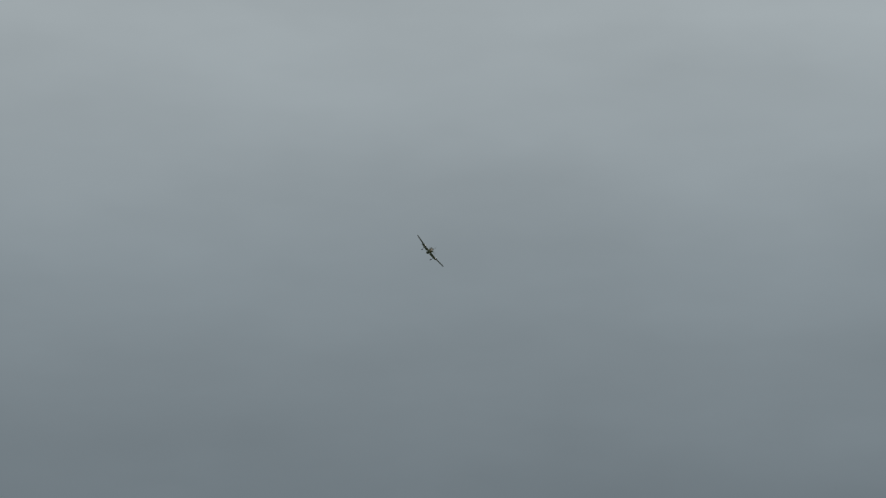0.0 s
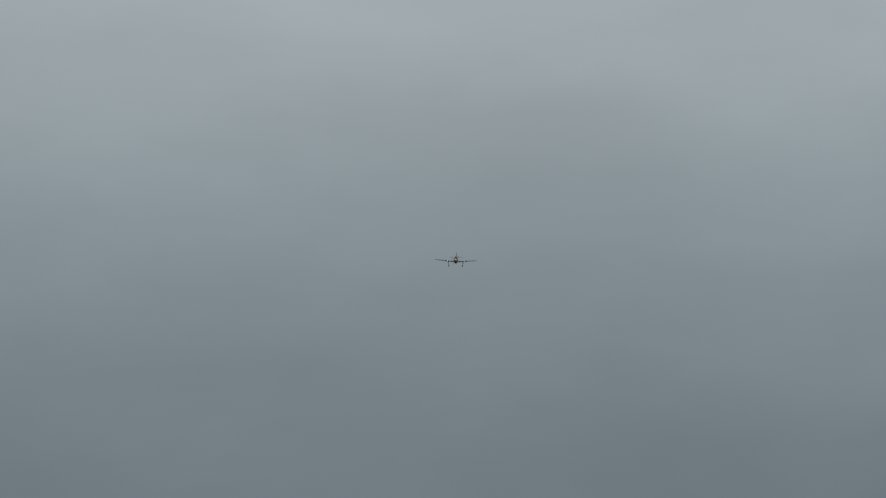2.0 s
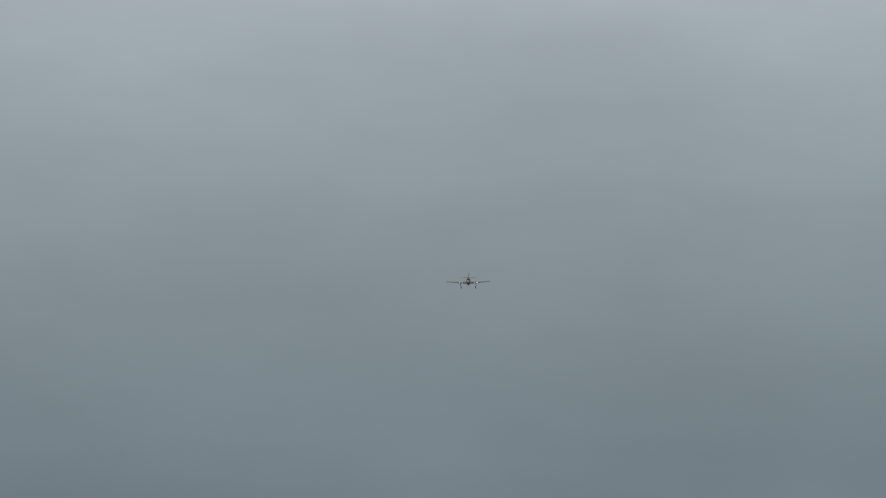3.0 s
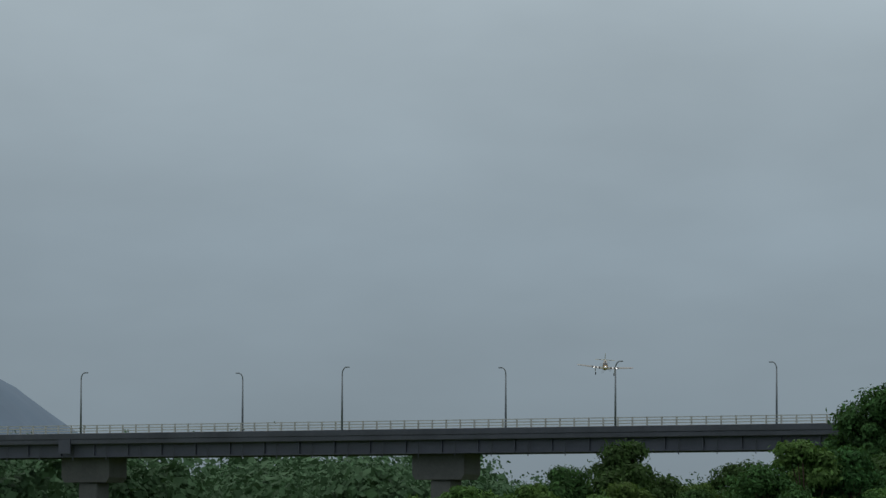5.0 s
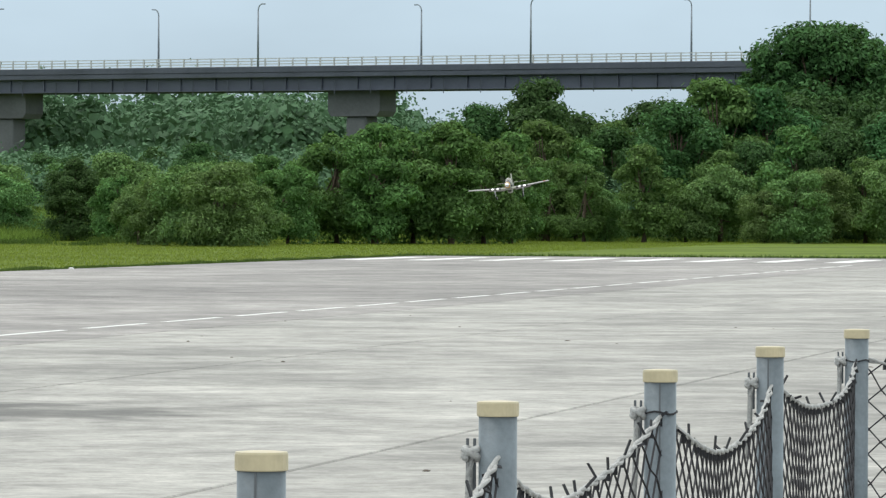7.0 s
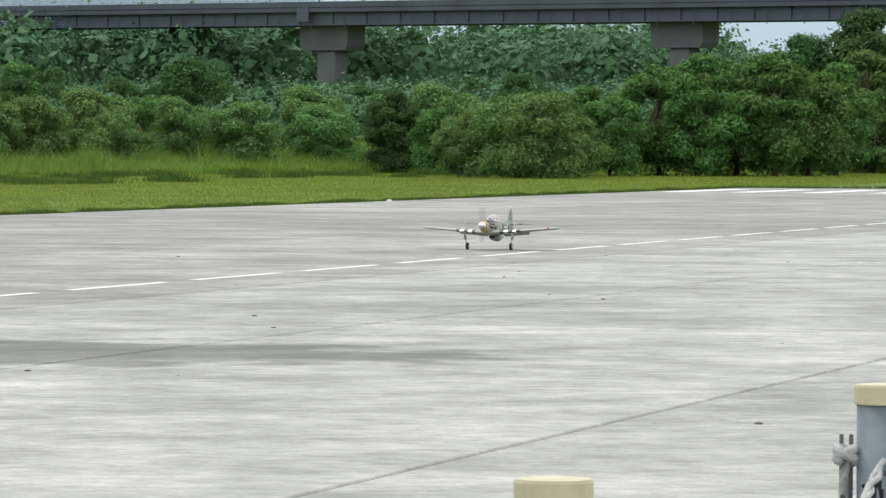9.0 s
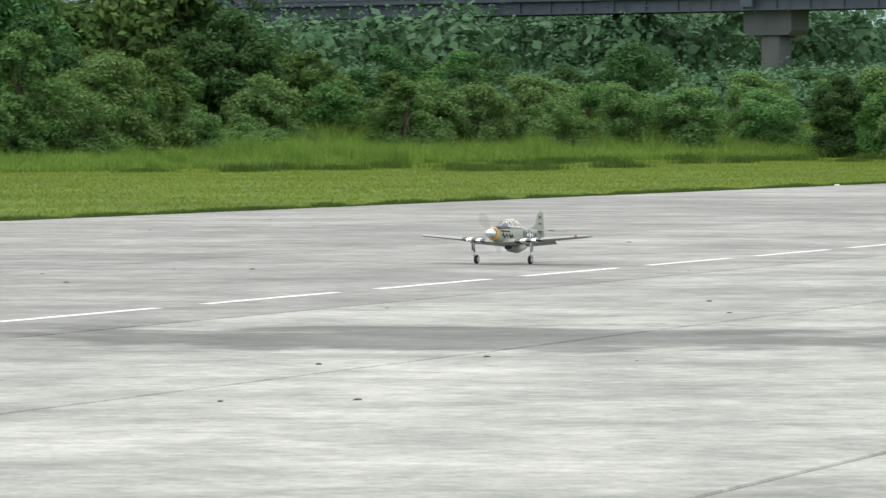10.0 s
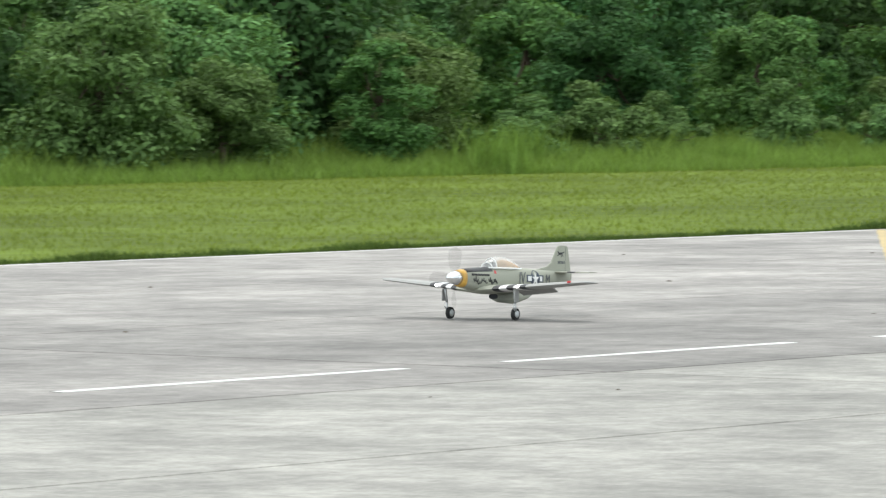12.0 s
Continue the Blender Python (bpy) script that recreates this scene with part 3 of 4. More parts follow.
def build_far_wood():
    """The unbroken canopy between the runway wood and the bridge."""
    rs = np.random.RandomState(77)
    n = 1250
    az = np.radians(ASTRAY + SPREAD * rs.uniform(-4.6, 11.7, n))
    dist = np.where(rs.rand(n) < 0.55, rs.uniform(400, 825, n), rs.uniform(900, 1150, n))
    hgt = np.where(dist < 850, 1.0 + 0.0098 * dist, 0.0205 * dist) * rs.uniform(0.82, 1.15, n) * np.where((az < 0.013) & (dist > 850), 0.74, 1.0)
    centre = np.c_[EYE.x - np.sin(az) * dist / SPREAD, EYE.y + np.cos(az) * dist / SPREAD, np.zeros(n)]
    per = 440
    m = n * per
    cc, hh = np.repeat(centre, per, 0), np.repeat(hgt, per)
    d = rs.normal(0, 1, (m, 3))
    d[:, 2] = np.abs(d[:, 2])
    d[:, :2] *= 0.8
    d /= np.linalg.norm(d, axis=1)[:, None]
    lump = 1 + 0.24 * np.sin(d[:, 0] * 8 + np.repeat(rs.uniform(0, 6, n), per)) * np.cos(d[:, 1] * 6 + np.repeat(rs.uniform(0, 6, n), per))
    inner = rs.rand(m) < 0.36
    p = cc + d * (hh * 0.5 * lump * np.where(inner, rs.uniform(0.6, 0.85, m), rs.uniform(0.85, 1.05, m)))[:, None] + np.c_[np.zeros((m, 2)), hh * 0.48]
    nrm = d + rs.normal(0, 0.5, (m, 3))
    nrm /= np.linalg.norm(nrm, axis=1)[:, None]
    t = np.cross(nrm, rs.normal(0, 1, (m, 3)))
    t /= np.linalg.norm(t, axis=1)[:, None]
    s = np.cross(nrm, t)
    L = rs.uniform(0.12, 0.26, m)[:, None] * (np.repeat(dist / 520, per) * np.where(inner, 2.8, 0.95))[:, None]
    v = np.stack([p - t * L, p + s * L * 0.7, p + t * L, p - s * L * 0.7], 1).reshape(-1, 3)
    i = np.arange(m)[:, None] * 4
    tagged(new("far_wood", quick_np("far_wood", v, i + [0, 1, 2, 3], LEAF_FAR)), "dense wood reaching to the bridge, haze painted into its green", "forest", kind="stuff")


build_far_wood()


# ---------------------------------------------------------------- bridge and hill
B0, B1 = Vector((-72.58, 723.22, 0)), Vector((67.56, 643.34, 0))
BDIR = (B1 - B0).normalized()
BTURN = math.degrees(math.atan2(BDIR.y, BDIR.x))
DECK = 21.7


def on_bridge(az, side=0.0):
    """How far along the bridge the line of sight at az degrees meets it, on the side given."""
    az = radians(ASTRAY + SPREAD * az)
    d = Vector((-math.sin(az), math.cos(az), 0))
    b = B0 + Vector((-BDIR.y, BDIR.x, 0)) * side - EYE
    return (b.y * d.x - b.x * d.y) / (BDIR.x * d.y - BDIR.y * d.x)


def build_bridge():
    bridge = new("bridge")
    tagged(bridge, "long grey concrete road bridge on hammerhead piers", "bridge")
    bridge.matrix_basis = pose(B0.x, B0.y, 0, 0, 0, BTURN)
    x0, x1 = -190, 420
    bm = bmesh.new()
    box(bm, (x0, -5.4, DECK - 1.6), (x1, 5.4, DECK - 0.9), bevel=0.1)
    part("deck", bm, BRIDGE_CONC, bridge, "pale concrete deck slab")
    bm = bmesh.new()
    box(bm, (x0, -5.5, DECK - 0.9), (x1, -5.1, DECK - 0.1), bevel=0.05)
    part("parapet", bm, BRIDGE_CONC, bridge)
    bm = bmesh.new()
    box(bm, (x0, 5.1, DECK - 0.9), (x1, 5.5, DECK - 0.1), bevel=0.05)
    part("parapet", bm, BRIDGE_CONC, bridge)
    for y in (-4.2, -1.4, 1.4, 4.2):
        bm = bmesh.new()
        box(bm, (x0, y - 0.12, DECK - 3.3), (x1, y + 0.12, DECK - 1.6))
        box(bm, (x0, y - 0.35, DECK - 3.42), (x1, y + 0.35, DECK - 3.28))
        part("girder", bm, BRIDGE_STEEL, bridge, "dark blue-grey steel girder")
    me = bpy.data.meshes.new("stiffener")
    bm = bmesh.new()
    box(bm, (-0.09, -4.62, DECK - 3.29), (0.09, -4.32, DECK - 1.6))
    bm.to_mesh(me)
    bm.free()
    me.materials.append(BRIDGE_STEEL)
    drain = bpy.data.meshes.new("drain_pipe")
    bm = bmesh.new()
    tube(bm, [(0, -4.75, DECK - 1.9), (0, -4.75, DECK - 3.9)], 0.07, 6)
    bm.to_mesh(drain)
    bm.free()
    drain.materials.append(BRIDGE_CONC)
    for k in range(int((x1 - x0) / 5.7)):
        ob = new("stiffener", me)
        ob.parent = bridge
        ob.location = (x0 + 5.7 * k + 1, 0, 0)
        ob = new("drain_pipe", drain)
        ob.parent = bridge
        ob.location = (x0 + 5.7 * k + 3.2, 0, 0)
    for side in (-5.3, 5.3):
        bm = bmesh.new()
        for z in (0.35, 0.72, 1.12):
            box(bm, (x0, side - 0.05, DECK - 0.1 + z - 0.06), (x1, side + 0.05, DECK - 0.1 + z + 0.06))
        part("railing", bm, RAIL_METAL, bridge, "pale metal railing bars")
    post = bpy.data.meshes.new("railing_post")
    bm = bmesh.new()
    box(bm, (-0.08, -5.42, DECK - 0.1), (0.08, -5.2, DECK + 1.1))
    bm.to_mesh(post)
    bm.free()
    post.materials.append(RAIL_METAL)
    for k in range(240):
        ob = new("railing_post", post)
        ob.parent = bridge
        ob.location = (x0 + 40 + 2.2 * k, 0, 0)
    step = on_bridge(0.05) - on_bridge(3.26)
    for k in range(-2, 6):
        x = on_bridge(3.26) + step * k
        pier = new("pier")
        pier.parent = bridge
        bm = bmesh.new()
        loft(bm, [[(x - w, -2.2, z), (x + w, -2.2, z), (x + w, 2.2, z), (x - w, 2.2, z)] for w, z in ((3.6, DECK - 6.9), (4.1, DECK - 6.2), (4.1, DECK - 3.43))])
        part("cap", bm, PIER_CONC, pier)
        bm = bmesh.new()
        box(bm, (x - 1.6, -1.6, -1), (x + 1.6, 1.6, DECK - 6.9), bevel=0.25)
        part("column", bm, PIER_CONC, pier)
    # the joint between two stretches of deck
    bm = bmesh.new()
    x = on_bridge(3.53, -5.5)
    box(bm, (x - 1.0, -5.6, DECK - 2.9), (x + 1.0, -5.42, DECK - 0.9))
    part("joint_bracket", bm, BRIDGE_STEEL, bridge)


def build_street_lamps():
    group = "street lamps on the bridge"
    for k, az in enumerate((4.283, 3.384, 1.912, 1.003, -0.492, -1.494, -2.964, -4.047, -5.464)):
        far = k % 2 == 0
        x = on_bridge(az, 5.3 if far else -5.3)
        lamp = new("street_lamp")
        tagged(lamp, "slim galvanised street lamp with a bent arm on the bridge", "street lamp", group)
        lamp.matrix_basis = pose(B0.x, B0.y, 0, 0, 0, BTURN) @ pose(x, 5.3 if far else -5.3, DECK - 0.1)
        s = -0.8 if far else 0.8
        top = 8.7
        bm = bmesh.new()
        tube(bm, [(0, 0, -0.2), (0, 0, top * 0.5), (0, 0, top - 1.0)], [0.16, 0.13, 0.10], 8)
        part("pole", bm, LAMP_METAL, lamp, smooth=True)
        bm = bmesh.new()
        pts = [(s * 0.9 * (1 - math.cos(q)), 0, top - 1.0 + 0.9 * math.sin(q)) for q in np.linspace(0, 1.35, 6)]
        tube(bm, pts, 0.085, 6)
        part("arm", bm, LAMP_METAL, lamp, smooth=True)
        bm = bmesh.new()
        ex = pts[-1][0]
        box(bm, (min(ex, ex + s * 0.7), -0.14, top - 0.2), (max(ex, ex + s * 0.7), 0.14, top - 0.04), bevel=0.04)
        part("lamp_head", bm, LAMP_METAL, lamp)


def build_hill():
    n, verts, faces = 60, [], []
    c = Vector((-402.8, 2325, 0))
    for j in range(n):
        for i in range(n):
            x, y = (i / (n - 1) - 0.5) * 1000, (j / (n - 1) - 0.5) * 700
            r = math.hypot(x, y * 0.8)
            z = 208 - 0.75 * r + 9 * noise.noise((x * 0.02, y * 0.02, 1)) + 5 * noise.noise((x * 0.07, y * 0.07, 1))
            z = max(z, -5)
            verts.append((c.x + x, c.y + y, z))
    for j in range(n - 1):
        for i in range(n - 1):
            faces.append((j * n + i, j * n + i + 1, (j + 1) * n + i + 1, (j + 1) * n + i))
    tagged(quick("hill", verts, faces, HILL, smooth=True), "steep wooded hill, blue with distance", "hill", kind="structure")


build_bridge()
build_street_lamps()
build_hill()


# ---------------------------------------------------------------- fence of pipes and netting
def fence_post(x, y, top, turn, tied=True):
    ob = new("fence_post")
    tagged(ob, "galvanised steel pipe post with a cream plastic cap", "fence post", "fence posts beside the runway")
    ob.matrix_basis = pose(x, y, 0, 0, 0, turn)
    bm = bmesh.new()
    tube(bm, [(0, 0, 0), (0, 0, top - 0.02)], 0.0435, 28)
    part("pipe", bm, GALV, ob, smooth=True)
    bm = bmesh.new()
    prof = [(0.0462, top - 0.033), (0.0475, top - 0.031), (0.0475, top - 0.004), (0.046, top), (0.030, top + 0.0015), (0.012, top + 0.002)]
    loft(bm, [[(r * math.cos(k * math.tau / 32), r * math.sin(k * math.tau / 32), z) for k in range(32)] for r, z in prof])
    part("cap", bm, CAP, ob, "cream plastic end cap")
    bm = bmesh.new()
    box(bm, (-0.0022, -0.0445, 0.02), (0.0022, -0.0425, top - 0.035))
    part("seam", bm, SEAM, ob, "dark weld seam")
    if tied:
        bm = bmesh.new()
        tube(bm, [(0.0455 * math.cos(k * math.tau / 20), 0.0455 * math.sin(k * math.tau / 20), top - 0.115 + 0.004 * math.sin(k)) for k in range(21)], 0.0026, 5, False)
        part("tie", bm, CORD, ob, "black cord tie")
    spin = Matrix.Rotation(radians(-turn), 4, "Z")
    for dx in (-0.068, -0.052):
        bm = bmesh.new()
        tube(bm, [(dx, 0.0, top - 0.2), (dx, 0.0, top - 0.083)], 0.0035, 6)
        bmesh.ops.transform(bm, matrix=spin, verts=bm.verts)
        part("hook_rod", bm, SEAM, ob)
    # the rope's knot and hanging end
    bm = bmesh.new()
    knot = [(-0.060 + 0.016 * math.cos(q * 2.1), -0.012 + 0.014 * math.sin(q * 2.1), top - 0.118 + 0.012 * math.sin(q * 1.3)) for q in np.linspace(0, 8, 26)]
    tube(bm, knot, 0.0085, 7)
    tube(bm, [(-0.060, -0.012, top - 0.12), (-0.064, -0.014, top - 0.16), (-0.066, -0.012, top - 0.24), (-0.072, -0.01, top - 0.36)], [0.010, 0.009, 0.009, 0.008], 7)
    bmesh.ops.transform(bm, matrix=spin, verts=bm.verts)
    part("rope_knot", bm, ROPE, ob, "knotted grey-white rope", smooth=True)
    return ob


def net(p, q, ztop, drop, seed, sag=0.16):
    """A slack knotted net between two posts, with its head rope."""
    rng = random.Random(seed)
    ob = new("net_panel")
    tagged(ob, "slack black knotted net hung from a grey rope", "net", "net panels of the fence")
    ob.matrix_basis = pose(p.x, p.y, 0)
    d = q - p
    length = d.length
    side = Vector((-d.y, d.x, 0)).normalized()
    bulge = rng.uniform(-0.05, 0.05)

    def at(s, v):
        s = min(max(s, 0), 1)
        droop = sag * 4 * s * (1 - s)
        z = ztop - droop - v * (drop - droop * 0.4)
        w = 0.03 * math.sin(s * 9 + seed) * (0.3 + v) + bulge * 4 * s * (1 - s)
        return d * s + side * w + Vector((0, 0, z))

    bm = bmesh.new()
    n = 40
    for strand in range(2):
        pts = [at(k / n, 0) + side * 0.006 * math.cos(k * 1.9 + strand * math.pi) + Vector((0, 0, 0.006 * math.sin(k * 1.9 + strand * math.pi))) for k in range(n + 1)]
        tube(bm, pts, 0.0055, 6)
    part("head_rope", bm, ROPE, ob, "twisted grey-white rope", smooth=True)
    nu, nv = int(length / 0.05), int(drop / 0.05)
    verts, faces = [], []

    def bar(a, b, r=0.0034):
        ax = (b - a).normalized()
        e = ax.cross(side)
        if e.length < 0.01:
            e = ax.cross(Vector((0, 0, 1)))
        e = e.normalized() * r
        f = ax.cross(e).normalized() * r
        k = len(verts)
        for c in (a, b):
            verts.extend([c + e, c - e * 0.5 + f * 0.87, c - e * 0.5 - f * 0.87])
        for i in range(3):
            j = (i + 1) % 3
            faces.append((k + i, k + j, k + 3 + j, k + 3 + i))

    jit = {}

    def node(i, j):
        if (i, j) not in jit:
            jit[i, j] = at((i + rng.uniform(-0.16, 0.16)) / nu, max(0, (j + rng.uniform(-0.16, 0.16))) / nv)
        return jit[i, j]

    for i in range(nu + 1):
        for j in range(nv + 1):
            if (i + j) % 2:
                continue
            for di in (-1, 1):
                if 0 <= i + di <= nu and j + 1 <= nv:
                    bar(node(i, j), node(i + di, j + 1))
            bar(node(i, j), node(i, j) + Vector((0, 0, -0.006)), 0.0035)
    for i in range(0, nu, 2):                         # loose knot ends along the rope
        a = at((i + rng.random()) / nu, 0)
        b = a + Vector((rng.uniform(-0.03, 0.03), rng.uniform(-0.03, 0.03), rng.uniform(-0.03, 0.05)))
        bar(a, b, 0.0045)
        bar(a, a + Vector((0.0, 0.0, -0.025)), 0.008)
    quick("mesh", verts, faces, CORD, ob)


def build_fence():
    near = [Vector((0.966, 11.994, 0)), Vector((1.407, 14.40, 0)), Vector((1.87, 16.738, 0)), Vector((2.324, 19.175, 0)), Vector((2.801, 21.637, 0))]
    for k, p in enumerate(near):
        fence_post(p.x, p.y, 1.314, (-12, 160, -4, -12, 170)[k], k in (2, 4))
    for k, (a, b) in enumerate(zip(near, near[1:])):
        net(a, b, 1.198, 1.06, k + 1, (0.16, 0.17, 0.16, 0.12)[k])
    corner = near[-1]
    side = corner + Vector((2.3, 0.5, 0))
    fence_post(side.x, side.y, 1.31, 0)
    net(corner, side, 1.21, 1.06, 9, 0.12)


build_fence()


# ---------------------------------------------------------------- the model aeroplane
def airfoil(x, y_le, chord, z, thick):
    pts = []
    for k in range(9):
        s = (k / 8) ** 1.4
        pts.append((x, y_le - chord * s, z + thick * chord * (0.62 * math.sqrt(s) * (1 - s) * 1.9 + 0.003)))
    for k in range(7, 0, -1):
        s = (k / 8) ** 1.4
        pts.append((x, y_le - chord * s, z - thick * chord * 0.38 * math.sqrt(s) * (1 - s) * 1.9))
    return pts


def wing_section(x):
    """Leading edge, chord and height of the wing at x from the middle."""
    a = abs(x)
    k = a / 1.13
    le = 0.20 - 0.06 * k + (max(0, 0.4 - a) * 0.18)
    te = -0.40 + 0.22 * k
    return le, le - te, 0.262 + a * math.tan(radians(4.6)), 0.165 - 0.03 * k


def wing_span(bm, xa, xb, steps=3, grow=0.0):
    rings = []
    for i in range(steps + 1):
        x = xa + (xb - xa) * i / steps
        le, ch, z, th = wing_section(x)
        rings.append(airfoil(x, le + grow, ch + 2 * grow, z, th * (1 + grow * 8)))
    return loft(bm, rings)


def oval(y, zc, hw, hh, n=24, squash=0.0):
    ring = []
    for k in range(n):
        a = k * math.tau / n
        c, s = math.cos(a), math.sin(a)
        p = 0.82
        ring.append((hw * math.copysign(abs(c) ** p, c), y, zc + hh * math.copysign(abs(s) ** p, s)))
    return ring


BODY = [(0.475, 0.370, 0.066, 0.069), (0.42, 0.369, 0.075, 0.084), (0.25, 0.366, 0.086, 0.102), (0.05, 0.362, 0.092, 0.118), (-0.2, 0.362, 0.094, 0.126),
        (-0.45, 0.368, 0.088, 0.118), (-0.7, 0.382, 0.072, 0.096), (-0.95, 0.396, 0.052, 0.074), (-1.15, 0.408, 0.036, 0.060), (-1.30, 0.418, 0.020, 0.050), (-1.36, 0.422, 0.008, 0.036)]


def body_at(y):
    ys = [b[0] for b in BODY][::-1]
    return [float(np.interp(y, ys, [b[k] for b in BODY][::-1])) for k in (1, 2, 3)]


def build_plane():
    plane = new("model_aeroplane")
    tagged(plane, "grey-green radio-controlled fighter aeroplane model with black and white wing bands", "model aeroplane")
    bm = loft(bmesh.new(), [oval(*b) for b in BODY])
    body = part("fuselage", bm, SKIN, plane, smooth=True)
    # orange band behind the spinner
    bm = loft(bmesh.new(), [oval(y, *[v * (1 if i == 0 else 1.02) for i, v in enumerate(body_at(y))]) for y in (0.480, 0.455, 0.425)])
    part("nose_band", bm, ORANGE, body, "yellow-orange nose band", smooth=True)
    # black panel before the canopy
    rings = []
    for y in (0.42, 0.3, 0.2, 0.1, 0.03):
        zc, hw, hh = body_at(y)
        arc = [oval(y, zc, hw * 1.015, hh * 1.015, 48)[k] for k in range(5, 20)]
        rings.append(arc)
    verts = [p for r in rings for p in r]
    n = len(rings[0])
    part_faces = [(j * n + i, j * n + i + 1, (j + 1) * n + i + 1, (j + 1) * n + i) for j in range(len(rings) - 1) for i in range(n - 1)]
    ob = quick("glare_panel", verts, part_faces, BLACK, body, True)
    ob.modifiers.new("thick", "SOLIDIFY").thickness = 0.002
    # exhaust bars
    for s in (-1, 1):
        bm = bmesh.new()
        for k in range(6):
            zc, hw, hh = body_at(0.36 - 0.045 * k)
            tube(bm, [(s * hw * 0.90, 0.36 - 0.045 * k, 0.408), (s * (hw + 0.004), 0.335 - 0.045 * k, 0.406)], 0.010, 6)
        part("exhaust_stubs", bm, BLACK, body, "row of dark exhaust stubs")
    # belly scoop
    bm = loft(bmesh.new(), [oval(y, z, w, h, 16) for y, z, w, h in ((-0.10, 0.215, 0.055, 0.028), (-0.2, 0.205, 0.068, 0.045), (-0.4, 0.205, 0.066, 0.055), (-0.6, 0.24, 0.055, 0.045), (-0.75, 0.285, 0.03, 0.025))])
    scoop = part("belly_scoop", bm, SKIN, plane, smooth=True)
    bm = loft(bmesh.new(), [oval(y, 0.214, 0.048, 0.024, 16) for y in (-0.097, -0.108)])
    part("scoop_mouth", bm, BLACK, scoop, "black scoop mouth")
    # spinner
    prof = [(0.478, 0.064), (0.52, 0.062), (0.57, 0.052), (0.61, 0.034), (0.632, 0.016), (0.638, 0.003)]
    bm = loft(bmesh.new(), [[(r * math.cos(k * math.tau / 24), y, 0.370 + r * math.sin(k * math.tau / 24)) for k in range(24)] for y, r in prof])
    part("spinner", bm, CHROME, plane, "polished metal spinner", smooth=True)
    # propeller, a hub with four blades turning as one
    prop = new("propeller")
    prop.parent = plane
    prop.matrix_basis = pose(0, 0.53, 0.375)
    for k in range(4):
        a = k * math.pi / 2
        bm = bmesh.new()
        rings = []
        for r, w, t in ((0.05, 0.03, 0.012), (0.12, 0.055, 0.009), (0.2, 0.062, 0.006), (0.25, 0.05, 0.004), (0.275, 0.02, 0.002)):
            tw = radians(60 - 130 * r)
            rings.append([(x * math.cos(tw) - y * math.sin(tw), x * math.sin(tw) + y * math.cos(tw), r) for x, y in ((-w, 0), (0, t), (w, 0), (0, -t))])
        loft(bm, rings)
        bmesh.ops.transform(bm, matrix=Matrix.Rotation(a, 4, "Y"), verts=bm.verts)
        part("blade", bm, BLADE_BLUR, prop, "blade blurred by its spin")
    # wings in painted bands
    for s in (-1, 1):
        wing = new("wing")
        wing.parent = plane
        bands = [(0.0, 0.20, SKIN, "wing_root"), (0.20, 0.265, BLACK, "black_band"), (0.265, 0.335, WHITE, "white_band"), (0.335, 0.40, BLACK, "black_band"),
                 (0.40, 0.465, WHITE, "white_band"), (0.465, 0.53, BLACK, "black_band"), (0.53, 1.07, SILVER, "outer_panel")]
        for xa, xb, mat, name in bands:
            part(name, wing_span(bmesh.new(), s * xa, s * xb, 5 if name == "outer_panel" else 2), mat, wing, smooth=False)
        le, ch, z, th = wing_section(1.07)
        bm = loft(bmesh.new(), [airfoil(s * (1.07 + 0.045 * math.sin(q)), le - ch * 0.22 * (1 - math.cos(q)), ch * (0.55 + 0.45 * math.cos(q)), z + 0.004 * q, th * (0.4 + 0.6 * math.cos(q))) for q in (0, 0.5, 0.9, 1.2, 1.4)])
        part("wing_tip", bm, SILVER, wing)
        if s < 0:
            bm = bmesh.new()
            le, ch, z, th = wing_section(0.98)
            tube(bm, [(s * 0.97, le - 0.012, z + 0.012), (s * 1.0, le - 0.016, z + 0.014)], 0.013, 10)
            part("tip_marking", bm, RED, wing, "red marking near the wing tip")
        # flap hanging down a little, with its dark gap
        bm = bmesh.new()
        rings = []
        for x in (0.14, 0.58):
            le, ch, z, th = wing_section(x)
            te = le - ch
            rings.append([(s * x, te + 0.085, z + 0.005), (s * x, te + 0.08, z - 0.012), (s * x, te - 0.005, z - 0.045), (s * x, te, z - 0.035)])
        loft(bm, rings)
        part("flap", bm, SILVER, wing, "lowered flap")
        # gun ports and landing light
        bm = bmesh.new()
        le, ch, z, th = wing_section(0.45)
        bmesh.ops.create_icosphere(bm, subdivisions=2, radius=0.013, matrix=Matrix.Translation((s * 0.45, le + 0.002, z + 0.008)))
        part("landing_light", bm, LIT, wing, "bright landing light")
        # undercarriage leg
        leg = new("undercarriage_leg")
        leg.parent = plane
        bm = bmesh.new()
        tube(bm, [(s * 0.385, 0.13, 0.30), (s * 0.38, 0.10, 0.155)], 0.0125, 10)
        tube(bm, [(s * 0.38, 0.10, 0.155), (s * 0.378, 0.085, 0.075)], 0.0085, 10)
        part("strut", bm, LEG, leg, "silver strut", smooth=True)
        bm = bmesh.new()
        tube(bm, [(s * 0.378, 0.088, 0.075), (s * 0.352, 0.07, 0.055), (s * 0.34, 0.07, 0.055)], 0.007, 8)
        tube(bm, [(s * 0.382, 0.125, 0.15), (s * 0.38, 0.135, 0.115), (s * 0.378, 0.1, 0.085)], 0.005, 6)
        part("axle_link", bm, LEG, leg)
        bm = bmesh.new()
        box(bm, (-0.004, -0.03, 0.0), (0.004, 0.035, 0.11), Matrix.Translation((s * 0.402, 0.112, 0.165)), bevel=0.002)
